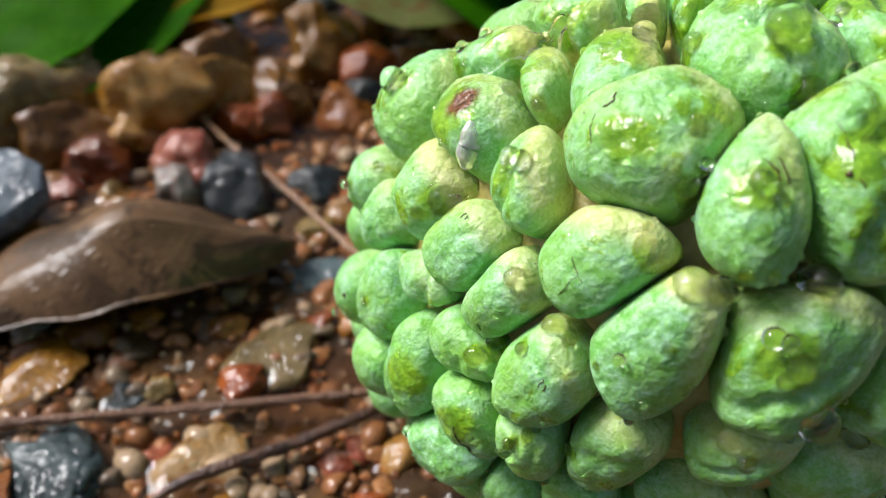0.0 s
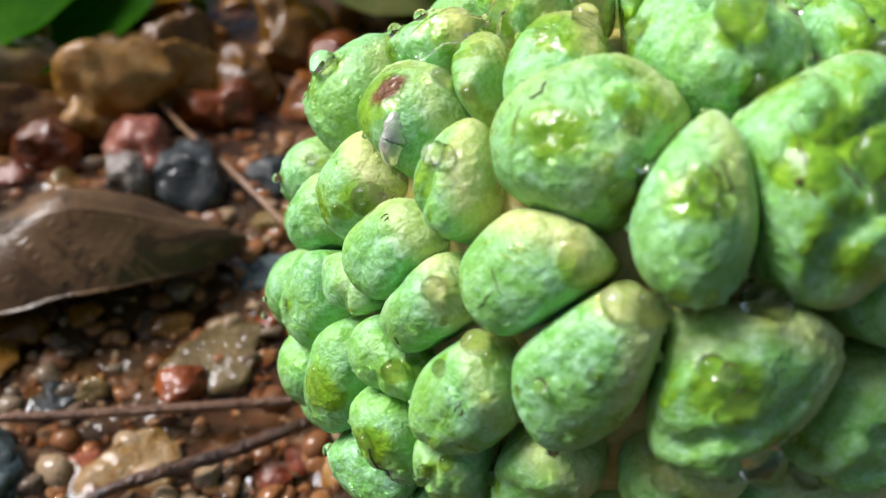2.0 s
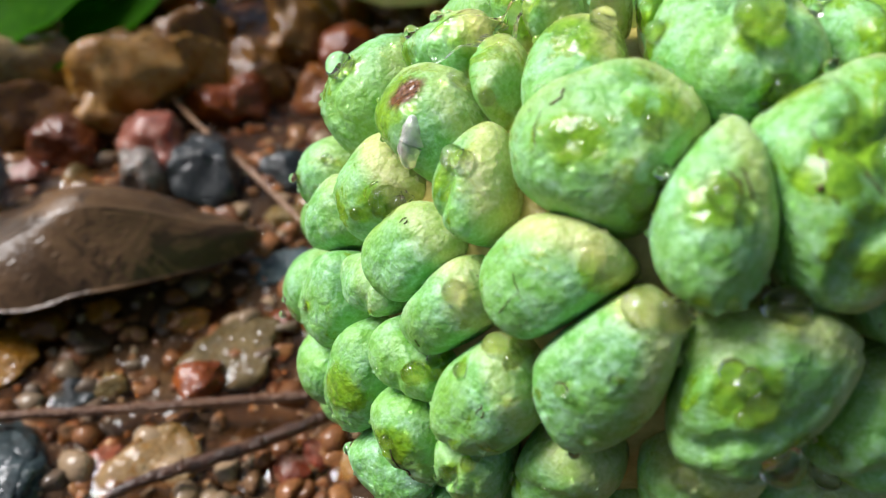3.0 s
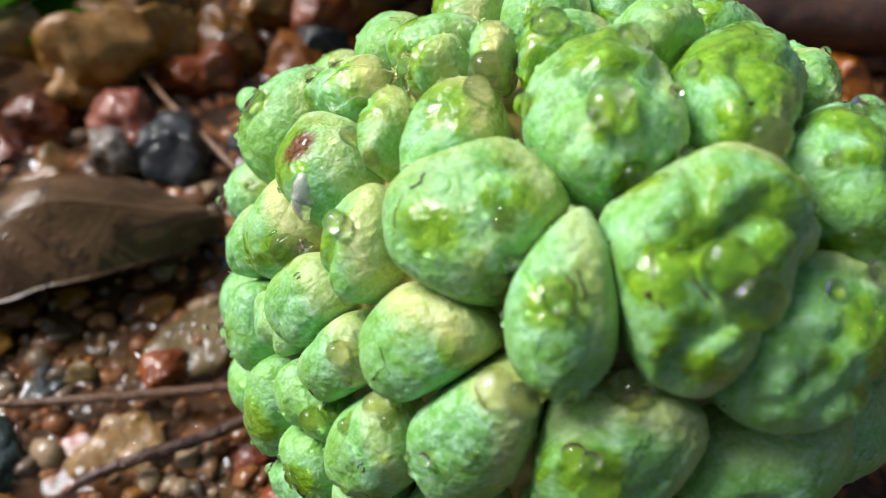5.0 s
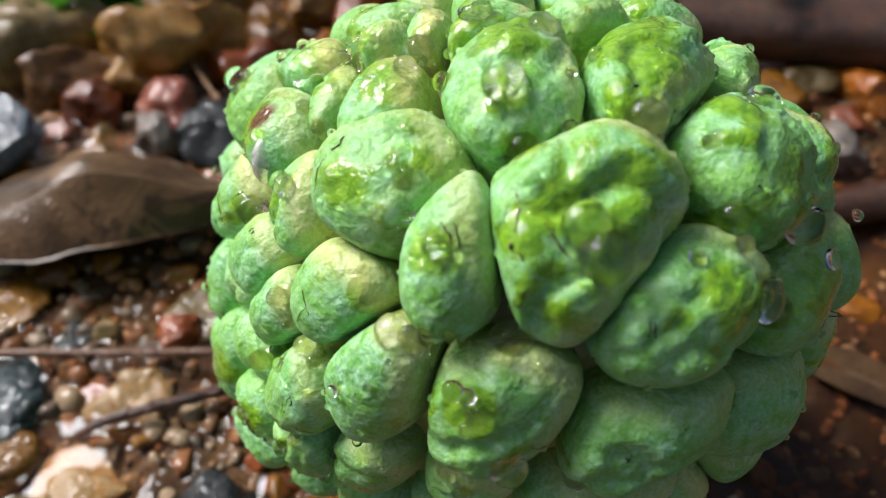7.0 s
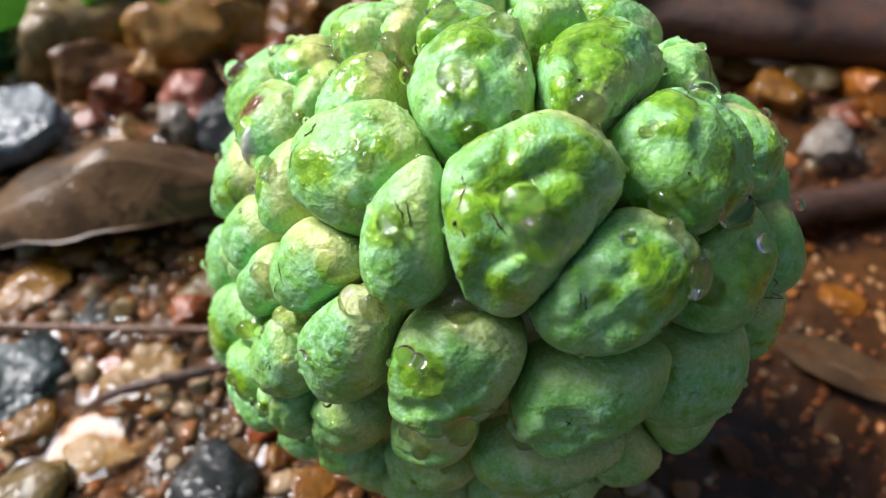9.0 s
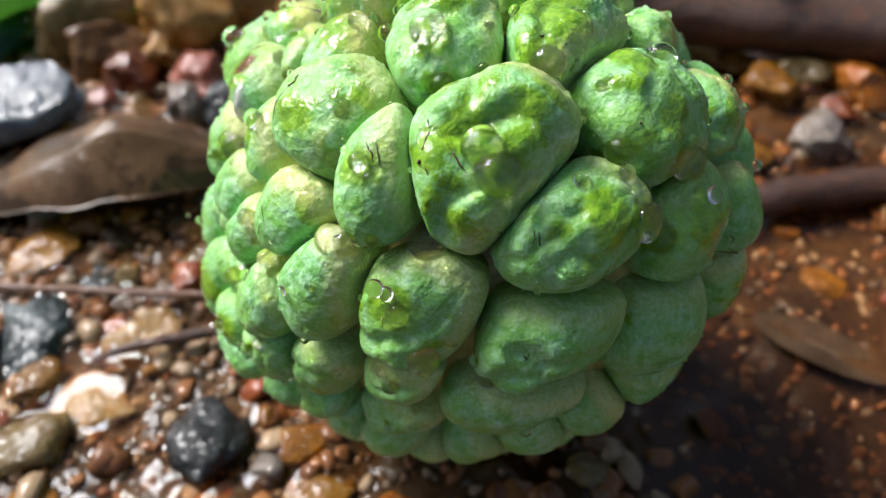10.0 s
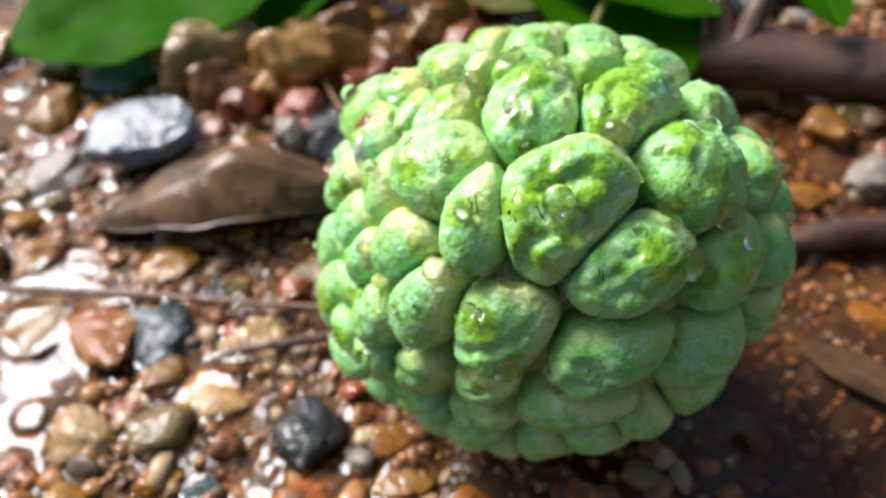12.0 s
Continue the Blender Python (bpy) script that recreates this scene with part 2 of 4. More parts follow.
SKIN, GROOVE, WATER, PUDDLE = skin_material(), core_material(), water_material(), water_material("puddle_water", True)
SOIL, GRAINS = soil_material(), grain_material()
SKY_GLINT = sky_glint_material()
STONE = {
    "slate": stone_material("dark_slate", (0.035, 0.055, 0.058), (0.16, 0.21, 0.215), (0.30, 0.34, 0.34)),
    # Grey stone with the sky's reflection put into its pale blue colour
    "pale": stone_material("sky_tinted_grey_stone", (0.12, 0.155, 0.18), (0.40, 0.47, 0.53), (0.52, 0.58, 0.63)),
    "grey": stone_material("grey_stone", (0.22, 0.19, 0.16), (0.55, 0.50, 0.45), (0.32, 0.17, 0.09)),
    "red": stone_material("red_stone", (0.28, 0.08, 0.04), (0.50, 0.19, 0.11), (0.45, 0.24, 0.16)),
    "brown": stone_material("brown_stone", (0.20, 0.085, 0.03), (0.52, 0.27, 0.11), (0.58, 0.38, 0.21)),
    "olive": stone_material("olive_stone", (0.20, 0.15, 0.075), (0.50, 0.39, 0.23), (0.36, 0.19, 0.08)),
    "pink": stone_material("pink_stone", (0.40, 0.15, 0.12), (0.60, 0.33, 0.27), (0.62, 0.45, 0.38)),
    "orange": stone_material("orange_stone", (0.36, 0.13, 0.03), (0.58, 0.28, 0.09), (0.5, 0.33, 0.16)),
    "tan": stone_material("tan_stone", (0.28, 0.13, 0.045), (0.58, 0.34, 0.15), (0.62, 0.46, 0.28)),
    "salmon": stone_material("salmon_stone", (0.50, 0.20, 0.10), (0.75, 0.40, 0.24), (0.78, 0.52, 0.36)),
    "cream": stone_material("cream_stone", (0.55, 0.36, 0.20), (0.80, 0.63, 0.44), (0.70, 0.38, 0.18)),
    "beige": stone_material("beige_stone", (0.36, 0.19, 0.085), (0.78, 0.54, 0.32), (0.60, 0.30, 0.12)),
    # Dark grey stone, taken near black to imitate the shade of a gap
    "dark": stone_material("dark_stone_and_shade", (0.012, 0.015, 0.016), (0.05, 0.06, 0.06), (0.10, 0.12, 0.12)),
}
GREEN_LEAF = leaf_material("green_leaf", (0.05, 0.25, 0.002), (0.085, 0.34, 0.003), (0.18, 0.42, 0.012), 0.5)
PALE_LEAF = leaf_material("pale_leaf", (0.24, 0.30, 0.08), (0.36, 0.40, 0.14), (0.45, 0.42, 0.2), 0.4, (0.30, 0.20, 0.08))
DEAD_LEAF = leaf_material("dead_leaf", (0.085, 0.046, 0.020), (0.20, 0.112, 0.052), (0.17, 0.10, 0.05), 0.30, (0.05, 0.028, 0.013), 0.4, 0.15)
BARK, TWIG = bark_material("wet_bark", (0.022, 0.008, 0.003), (0.13, 0.045, 0.014), 0.3), bark_material("thin_twig", (0.10, 0.04, 0.018), (0.22, 0.10, 0.045), 0.4)
STALK = bark_material("dry_stalk", (0.22, 0.10, 0.04), (0.40, 0.22, 0.10), 0.5)
YELLOW_LEAF = leaf_material("yellow_leaf", (0.55, 0.30, 0.02), (0.7, 0.45, 0.05), (0.7, 0.5, 0.1), 0.4)
TAN_LEAF = leaf_material("tan_leaf", (0.08, 0.042, 0.017), (0.15, 0.083, 0.036), (0.20, 0.12, 0.06), 0.2, None, 0.5, 0.15)
PETIOLE = bark_material("leaf_stalk", (0.18, 0.2, 0.03), (0.32, 0.3, 0.06), 0.4)
SCAR = plain_material("dark_scar", (0.085, 0.034, 0.014), 0.35)

# ---- the ground ----
def bed(x, y):
    """Height of the soil at x, y."""
    p = np.stack([x, y, 0 * x], 1)
    near = np.exp(-((x / 0.6) ** 2 + (y / 0.6) ** 2))
    h = 0.0022 * fractal(p * 28, 3, 3) + 0.0011 * fractal(p * 150, 9, 2)
    hollow = 0.0042 * np.exp(-((((x + 0.131) * 0.34 - (y + 0.022) * 0.94) / 0.030) ** 2 + (((x + 0.131) * 0.94 + (y + 0.022) * 0.34) / 0.0062) ** 2)) + 0.0016 * np.exp(-(((x + 0.078) / 0.022) ** 2 + ((y + 0.016) / 0.013) ** 2))
    hollow += 0.0040 * np.exp(-(((x - 0.065) / 0.035) ** 2 + ((y - 0.020) / 0.055) ** 2))
    return near * h + (1 - near) * 0.02 * fractal(p * 1.3, 5, 2) - hollow + 0.0004 + 0.0016 * np.exp(-(((x + 0.116) / 0.011) ** 2 + ((y - 0.002) / 0.022) ** 2))


def under_water(x, y):
    """Whether x, y lies in one of the two open pools."""
    return ((x + 0.131) / 0.012) ** 2 + ((y + 0.022) / 0.030) ** 2 < 1 or ((x - 0.065) / 0.034) ** 2 + ((y - 0.022) / 0.050) ** 2 < 1


def axis_steps(lo, hi, step, far):
    inner = np.arange(lo, hi, step)
    grow, s, outer = step, 0.0, []
    while s < far:
        grow *= 1.22
        s += grow
        outer.append(s)
    outer = np.array(outer)
    return np.concatenate([lo - outer[::-1], inner, hi + outer])


def build_ground():
    xs, ys = axis_steps(-0.27, 0.18, 0.0017, 80.0), axis_steps(-0.09, 0.30, 0.0017, 80.0)
    gx, gy = np.meshgrid(xs, ys)
    x, y = gx.ravel(), gy.ravel()
    v = np.stack([x, y, bed(x, y)], 1)
    i = np.arange(len(xs) * len(ys)).reshape(len(ys), len(xs))
    f = np.stack([i[:-1, :-1], i[:-1, 1:], i[1:, 1:], i[1:, :-1]], -1).reshape(-1, 4)
    tagged(new("ground", mesh_of("ground", v, f, SOIL)), "wet reddish-brown soil with a thin film of rainwater", "ground", kind="structure")


build_ground()


# ---- stones ----
def stone_verts(rng, level, chips=11):
    """A rounded, chipped pebble of unit size."""
    v = ico(level)[0].copy()
    for _ in range(chips):
        d = rng.normal(size=3)
        d /= np.linalg.norm(d)
        cut = rng.uniform(0.50, 0.9)
        s = v @ d
        over = np.clip(s - cut, 0, None)
        v -= (over * rng.uniform(0.75, 1.0))[:, None] * d
    off = rng.uniform(0, 50, 3)
    v *= (1 + 0.17 * fractal(v * 1.3 + off, 31, 2) + 0.075 * fractal(v * 4.5 + off, 37, 4))[:, None]
    return v


def add_stone(kind, x, y, rx, ry, h, yaw, rng, level=4, label="", sink=0.38):
    h *= 1 + 0.5 * min(max((y - 0.05) / 0.05, 0.0), 1.0)
    v = stone_verts(rng, level) * (rx, ry, h)
    ob = new("stone", mesh_of("stone", v, ico(level)[1], STONE[kind]))
    z = float(bed(np.array([x]), np.array([y]))[0])
    ob.matrix_world = pose(x, y, z + h * (1 - 2 * (sink - 0.10 * min(max((y - 0.05) / 0.05, 0.0), 1.0))), rng.uniform(-9, 9), rng.uniform(-9, 9), yaw)
    return tagged(ob, label, "stone", "stones on the wet soil")


STONE_LABEL = {
    "slate": "wet dark blue-grey stone lying in the soil", "pale": "wet flat grey stone, coloured pale blue for reflected sky", "grey": "pale grey angular stone with a rusty edge", "red": "small wet brick-red stone on the soil",
    "brown": "rough wet brown stone on the soil", "olive": "wet olive-brown stone on the soil", "pink": "small wet pink stone on the soil",
    "orange": "small wet orange-brown pebble on the soil", "tan": "smooth wet tan stone on the soil", "salmon": "flat salmon-coloured stone lying in water",
    "beige": "rough beige-brown stone on the soil", "cream": "pale cream stone stained with rust, lying in water", "dark": "dark grey wet stone on the soil, colour deepened for a shaded gap",
}
# x, y in mm, half length, half width, half height in mm, yaw
PLACED = [
    ("pale", [(-179, 93, 12.6, 9.5, 3.4, 45), (-139, 70, 7.6, 6.9, 5.0, 34)]),
    ("grey", [(-142, 107, 11.7, 9.9, 6.2, 38), (-102, 76, 6.2, 9.5, 7.2, 34), (-170, 43, 13.0, 11.0, 5.0, 52), (70, 91, 7.1, 8.4, 3.8, -14)]),
    ("red", [(-125, 84, 7.6, 7.2, 5.2, 38), (-85, 108, 7.3, 7.1, 4.5, 26), (-99, -29, 4.1, 3.4, 2.5, 58), (-74, 16, 4.2, 4.0, 2.5, 38), (-73, 15, 4.7, 4.1, 2.2, 20), (-61, 32, 3.3, 3.0, 2.1, 12), (-60, 133, 10.2, 10.8, 5.5, 6), (-93, 105, 7.0, 6.2, 3.4, 17), (-105, 26, 2.6, 2.4, 1.7, 32)]),
    ("beige", [(-115, 106, 14.2, 12.6, 10.2, 33), (-102, 119, 11.4, 9.7, 6.1, 18), (-113, 60, 11.4, 8.6, 7.8, 28), (-117, 98, 9.2, 7.8, 4.9, 24), (-118, 126, 10.0, 7.8, 5.6, 21)]),
    ("pink", [(-101, 82, 8.4, 9.7, 6.8, 21), (-178, 59, 4.5, 5.1, 3.3, 51), (-54, -2, 3.7, 3.1, 1.4, 13), (-130, 76, 4.2, 4.0, 2.9, 30), (-86, -1, 3.1, 2.2, 1.4, 31), (-49, 2, 3.7, 3.0, 1.6, 9)]),
    ("orange", [(-161, 113, 10.3, 8.9, 6.4, 41), (-169, 21, 6.1, 5.5, 4.0, 57), (-110, 27, 5.2, 4.8, 3.5, 45), (-32, -19, 6.2, 4.5, 2.0, 32), (-82, -44, 5.3, 4.1, 1.9, 59), (73, 118, 4.7, 4.5, 2.8, -13), (-58, -26, 3.3, 2.4, 1.7, 52), (-102, 44, 3.8, 2.9, 2.1, 27), (-97, 32, 3.3, 2.9, 2.1, 28)]),
    ("brown", [(-83, 118, 9.8, 9.0, 6.5, 13), (-138, 94, 11.3, 9.0, 7.3, 30), (-156, 11, 8.2, 5.6, 3.0, 57), (-102, 125, 11.4, 10.8, 8.8, 28), (60, 109, 8.0, 6.6, 3.5, -10), (53, 83, 6.6, 4.9, 2.2, -10), (-107, 113, 9.4, 9.6, 5.9, 29), (-49, 138, 9.9, 8.2, 5.1, 11), (-80, 30, 4.7, 3.3, 1.8, 21)]),
    ("tan", [(-130, 54, 6.5, 5.3, 3.8, 34), (-76, 142, 10.9, 11.4, 8.8, 10), (-195, 72, 10.3, 11.6, 5.5, 51), (-96, -18, 6.2, 4.8, 2.6, 54), (-26, -29, 6.2, 3.5, 1.6, 32), (48, 124, 8.4, 5.8, 3.1, -7), (69, 43, 4.6, 3.6, 1.6, -18), (-113, 18, 9.5, 6.4, 2.9, 37), (-95, -18, 7.1, 5.1, 2.3, 59), (-72, 136, 9.9, 7.0, 4.4, 18), (-113, 28, 4.0, 3.5, 2.9, 34), (-79, -1, 6.8, 5.5, 2.5, 27)]),
    ("salmon", [(-66, 114, 8.9, 8.2, 5.2, 9), (-117, -9, 8.2, 14.4, 2.2, 55), (-48, -37, 8.6, 4.2, 1.5, 45), (82, 112, 7.8, 9.2, 4.9, -23)]),
    ("slate", [(-104, -3, 6.2, 11.0, 2.8, 51), (-71, -43, 5.2, 3.7, 1.7, 56), (-62, 47, 7.9, 5.9, 2.6, 11), (-104, -7, 7.4, 8.0, 4.0, 57), (-101, -12, 6.8, 6.0, 2.7, 41)]),
    ("olive", [(-155, 108, 11.1, 8.6, 5.4, 32), (-150, 105, 15.9, 12.2, 9.9, 39), (-138, -12, 11.8, 9.3, 4.2, 60), (-87, -32, 8.8, 7.7, 3.5, 56), (-69, 23, 11.2, 7.4, 2.3, 17), (66, 116, 7.6, 6.6, 3.6, -18), (39, 128, 8.3, 7.3, 3.9, -6)]),
    ("cream", [(-105, -39, 6.6, 8.8, 3.0, 63), (-80, -20, 7.9, 9.8, 2.9, 50), (-78, -2, 8.0, 6.5, 2.9, 44)]),
    # The stone at (-86, 76) is added to paint a deeply shaded gap
    ("dark", [(-52, -24, 8.0, 8.2, 4.3, 42), (-96, 12, 3.1, 3.2, 1.9, 45), (-96, 11, 4.6, 3.4, 1.8, 32), (-68, 82, 8.7, 7.5, 3.4, 11), (-59, 121, 7.9, 6.8, 4.3, 15), (-86, 76, 9.4, 9.6, 7.6, 17), (-93, 55, 6.0, 5.0, 3.2, 22)]),
]
rng = np.random.default_rng(4)
taken = []
for kind, rows in PLACED:
    for x, y, rx, ry, h, yaw in rows:
        add_stone(kind, x / 1000, y / 1000, 1.16 * rx / 1000, 1.16 * ry / 1000, 1.1 * h / 1000, yaw, rng, 4, STONE_LABEL[kind])
        taken.append((x / 1000, y / 1000, 0.85 * max(rx, ry) / 1000))


def slab(x, y, z, rx, ry, h, tilt, lean, yaw, kind, label):
    """A flat-topped stone that overhangs its narrower foot."""
    q = ico(5)[0].copy()
    q = q / (np.abs(q) ** 4.0).sum(1, keepdims=True) ** 0.25
    for d, cut in (((1, 0.5, 0), 0.95), ((-1, 0.7, 0), 1.0), ((-0.6, -1, 0), 0.98), ((1, -0.8, 0.2), 1.08), ((0.2, 0, 1), 0.86)):
        d = np.array(d, float) / np.linalg.norm(d)
        q -= np.clip(q @ d - cut, 0, None)[:, None] * d
    q[:, :2] *= np.where(q[:, 2] < 0.3, 1 + 0.42 * (q[:, 2] - 0.3), 1.0)[:, None]
    q *= (1 + 0.06 * fractal(q * 1.6 + 4, 71, 3) + 0.02 * fractal(q * 7, 73, 2))[:, None]
    ob = new("stone", mesh_of("stone", q * (rx, ry, h), ico(5)[1], STONE[kind]))
    ob.matrix_world = pose(x, y, z, tilt, lean, yaw)
    taken.append((x, y, 0.8 * max(rx, ry)))
    return tagged(ob, label, "stone", "stones on the wet soil")


# The slab's pale blue is a painted sky reflection
slab(-0.144, 0.057, 0.0085, 0.0185, 0.0125, 0.0085, 10, -4, 22, "pale", "wet flat-topped stone overhanging the soil, coloured pale blue for reflected sky")


def scatter_pebbles(count):
    kinds = list(STONE)
    weights = np.array([0.7, 0.3, 0.6, 1.6, 2.2, 1.0, 0.8, 1.8, 2.0, 0.6, 0.4, 0.7, 0.6])
    weights /= weights.sum()
    shapes = {k: [mesh_of("pebble", stone_verts(rng, 3), ico(3)[1], STONE[k]) for _ in range(3)] for k in kinds}
    made = 0
    for _ in range(count * 40):
        x, y = rng.uniform(-0.25, 0.17), rng.uniform(-0.085, 0.27)
        r = min(0.0026 + rng.exponential(0.0034), 0.0115) * (1.0 + 3.0 * max(0.0, y))
        if any((x - a_) ** 2 + (y - b_) ** 2 < (0.76 * (r + c_)) ** 2 for a_, b_, c_ in taken) or (x + 0.004) ** 2 + (y - 0.004) ** 2 < 0.028**2 or (x + 0.079) ** 2 + (y - 0.008) ** 2 < 0.009**2:
            continue
        if under_water(x, y) and r > 0.0042:
            continue
        k = kinds[rng.choice(len(kinds), p=weights)]
        ob = new("pebble", shapes[k][rng.integers(3)])
        flat = rng.uniform(0.5, 0.85)
        z = float(bed(np.array([x]), np.array([y]))[0])
        ob.matrix_world = pose(x, y, z + r * flat * 0.30, rng.uniform(-25, 25), rng.uniform(-25, 25), rng.uniform(0, 360)) @ Matrix.Diagonal((r * rng.uniform(1, 1.35), r, r * flat, 1))
        tagged(ob, "small " + STONE_LABEL[k].replace("small ", ""), "pebble", "pebbles on the wet soil")
        taken.append((x, y, r))
        made += 1
        if made == count:
            break


scatter_pebbles(290)


def fine_gravel(count):
    base, tri = ico(2)
    m = len(base)
    x, y = rng.uniform(-0.26, 0.17, count), rng.uniform(-0.085, 0.26, count)
    r = np.minimum(0.0005 + rng.exponential(0.0008, count), 0.0034)
    pool = (((x + 0.131) / 0.012) ** 2 + ((y + 0.022) / 0.030) ** 2 < 1) | (((x - 0.065) / 0.034) ** 2 + ((y - 0.022) / 0.050) ** 2 < 1)
    r = np.where(pool, np.minimum(r, 0.0013), r)
    r = np.where((x + 0.004) ** 2 + (y - 0.004) ** 2 < 0.024**2, np.minimum(r, 0.0012), r)
    size = np.stack([r * rng.uniform(0.8, 1.4, count), r, r * rng.uniform(0.5, 0.9, count)], 1)
    g = np.repeat(base[None], count, 0)
    for _ in range(6):
        d = rng.normal(size=(count, 1, 3))
        d /= np.linalg.norm(d, axis=2, keepdims=True)
        g = g - d * np.clip((g * d).sum(2, keepdims=True) - rng.uniform(0.35, 0.85, (count, 1, 1)), 0, None)
    g *= size[:, None] * 1.15
    c, s = np.cos(a_ := rng.uniform(0, 6.283, count))[:, None], np.sin(a_)[:, None]
    g = np.stack([g[..., 0] * c - g[..., 1] * s, g[..., 0] * s + g[..., 1] * c, g[..., 2]], -1)
    g += np.stack([x, y, bed(x, y) + 0.15 * r], 1)[:, None]
    f = tri[None] + (np.arange(count) * m)[:, None, None]
    tagged(new("gravel", mesh_of("gravel", g.reshape(-1, 3), f.reshape(-1, 3), GRAINS)), "fine wet red and brown gravel in the soil", "gravel", kind="stuff")


fine_gravel(14000)


def build_puddle():
    """Rainwater between the stones, drawn up a little where it meets one."""
    xs, ys = axis_steps(-0.24, 0.12, 0.0009, 0.09), axis_steps(-0.10, 0.16, 0.0009, 0.09)
    gx, gy = np.meshgrid(xs, ys)
    x, y = gx.ravel(), gy.ravel()
    z = np.full(len(x), PUDDLE_Z)
    for a_, b_, c_ in taken:
        near = np.flatnonzero((np.abs(x - a_) < c_ + 0.006) & (np.abs(y - b_) < c_ + 0.006))
        d = np.hypot(x[near] - a_, y[near] - b_) - 1.02 * c_
        z[near] = np.maximum(z[near], PUDDLE_Z + 0.0010 * np.exp(-np.clip(d, 0, None) / 0.0015))
    z += 0.00025 * fractal(np.stack([x, y, 0 * x], 1) * 120, 41, 2)
    i = np.arange(len(x)).reshape(len(ys), len(xs))
    f = np.stack([i[:-1, :-1], i[:-1, 1:], i[1:, 1:], i[1:, :-1]], -1).reshape(-1, 4)
    ob = tagged(new("water", mesh_of("water", np.stack([x, y, z], 1), f, PUDDLE)), "shallow rainwater lying between the stones", "water", kind="structure")
    ob.visible_shadow = False


PUDDLE_Z = -0.0002
build_puddle()

# ---- the custard apple ----
# A tilted egg: centre, and the symmetric matrix that takes the unit sphere to it
FRUIT_C = np.array([-0.0053, 0.0037, 0.0478])
FRUIT_M = np.array([[46.62, -2.61, 3.0], [-2.61, 45.24, -4.22], [3.0, -4.22, 46.55]]) / 1000
FRUIT_I = np.linalg.inv(FRUIT_M)


def facing(az, el):
    """Unit vector: az from -y towards +x, el up, in degrees."""
    a_, e_ = radians(az), radians(el)
    return np.array([math.sin(a_) * math.cos(e_), -math.cos(a_) * math.cos(e_), math.sin(e_)])


def seat(d):
    """The egg's point for a unit vector, its east, north and outward directions."""
    p = FRUIT_C + FRUIT_M @ d
    g = FRUIT_I @ d
    n = g / np.linalg.norm(g)
    u = np.cross((0, 0, 1), n)
    u /= np.linalg.norm(u)
    return p, u, np.cross(n, u), n


# Carpels: az, el, half length and half width in mm, turn of the long axis from east
FRONT = [
    (15.1, 56.3, 11.8, 8.7, 46, 3.2), (-9.8, 51.1, 8.4, 5.0, 92, 2.5), (-34.3, 58.4, 9.3, 8.2, 45, 1.4), (-31.1, 38.1, 8.5, 6.1, 55, -1.4),
    (-5.7, 79.1, 11.5, 7.6, 126, 1.4), (77.0, 72.0, 12.0, 6.5, 153, 1.4), (67.5, 53.3, 9.5, 8.1, 138, 2.3), (32.4, 42.0, 9.6, 7.0, 9, 1.7),
    (0.3, 28.4, 10.5, 7.0, 56, -0.2), (-18.3, 28.5, 9.5, 5.5, 67, 0.0), (24.9, 20.8, 9.8, 6.6, 20, -0.9),
]
LEFT = [
    (-104.0, 36.0, 7.8, 6.6, 130, 2.4), (-78.0, 32.5, 7.6, 6.4, 120, -2.3), (-84.0, 18.5, 6.5, 5.6, 91, -2.3), (-70.5, 6.5, 7.7, 6.0, 89, -1.8),
    (-61.5, 18.0, 7.2, 4.8, 23, -4.1), (-57.9, 28.5, 7.7, 5.6, 56, -2.8), (-55.7, 45.1, 7.0, 5.1, 120, -2.5), (-82.5, 46.2, 8.0, 6.6, 27, -0.5),
    (-81.9, 58.6, 6.5, 4.0, 165, -2.3), (-59.5, 66.0, 7.9, 5.4, 144, -0.6), (-44.9, 24.6, 7.9, 4.9, 73, -3.0), (-45.6, 12.2, 6.8, 4.8, 174, -2.5),
    (-53.0, 0.0, 8.4, 5.4, 92, -0.5), (-40.2, 1.7, 6.2, 4.7, 138, 0.0), (-32.2, 14.9, 8.2, 5.2, 71, -0.7), (-30.2, 3.1, 5.5, 4.3, 113, 0.0),
    (-42.0, -10.0, 6.4, 4.9, 177, 1.4), (-19.2, 4.4, 8.3, 5.3, 62, -2.1),
]
TOP = [
    (-111.9, 65.7, 6.6, 4.3, 99, 0.2), (-95.3, 76.1, 4.0, 3.2, 17, 0.2), (-93.7, 68.8, 3.6, 3.2, 94, 0.2), (-98.6, 53.0, 6.5, 3.8, 93, 0.2),
    (-106.0, 84.4, 6.3, 5.3, 170, 0.2), (130.7, 78.0, 5.0, 4.5, 84, 0.2), (106.9, 54.4, 5.8, 3.9, 143, 0.2), (91.8, 39.5, 7.1, 5.6, 9, 0.2),
    ]
RIGHT = [
    (64.0, 32.5, 8.7, 6.9, 23, -0.9), (52.5, 9.5, 8.9, 7.6, 162, -1.8), (97.0, 37.0, 7.0, 5.2, 43, 0.0), (113.0, 52.0, 5.0, 3.8, 38, -0.5),
]
LOW = [
    (-1.7, 10.4, 7.1, 4.2, 44, -2.5), (-3.2, -8.2, 6.7, 4.3, 21, -2.8), (18.6, 2.6, 9.1, 5.0, 4, -1.8), (-31.3, -15.1, 4.9, 4.7, 68, 0.0),
    (-20.9, -11.1, 5.9, 4.6, 72, -1.6), (-17.8, -16.4, 5.1, 3.2, 160, -2.8),
]


# the blossom end, towards which the free tips of the carpels point
BLOSSOM = FRUIT_M @ facing(-48, -14)


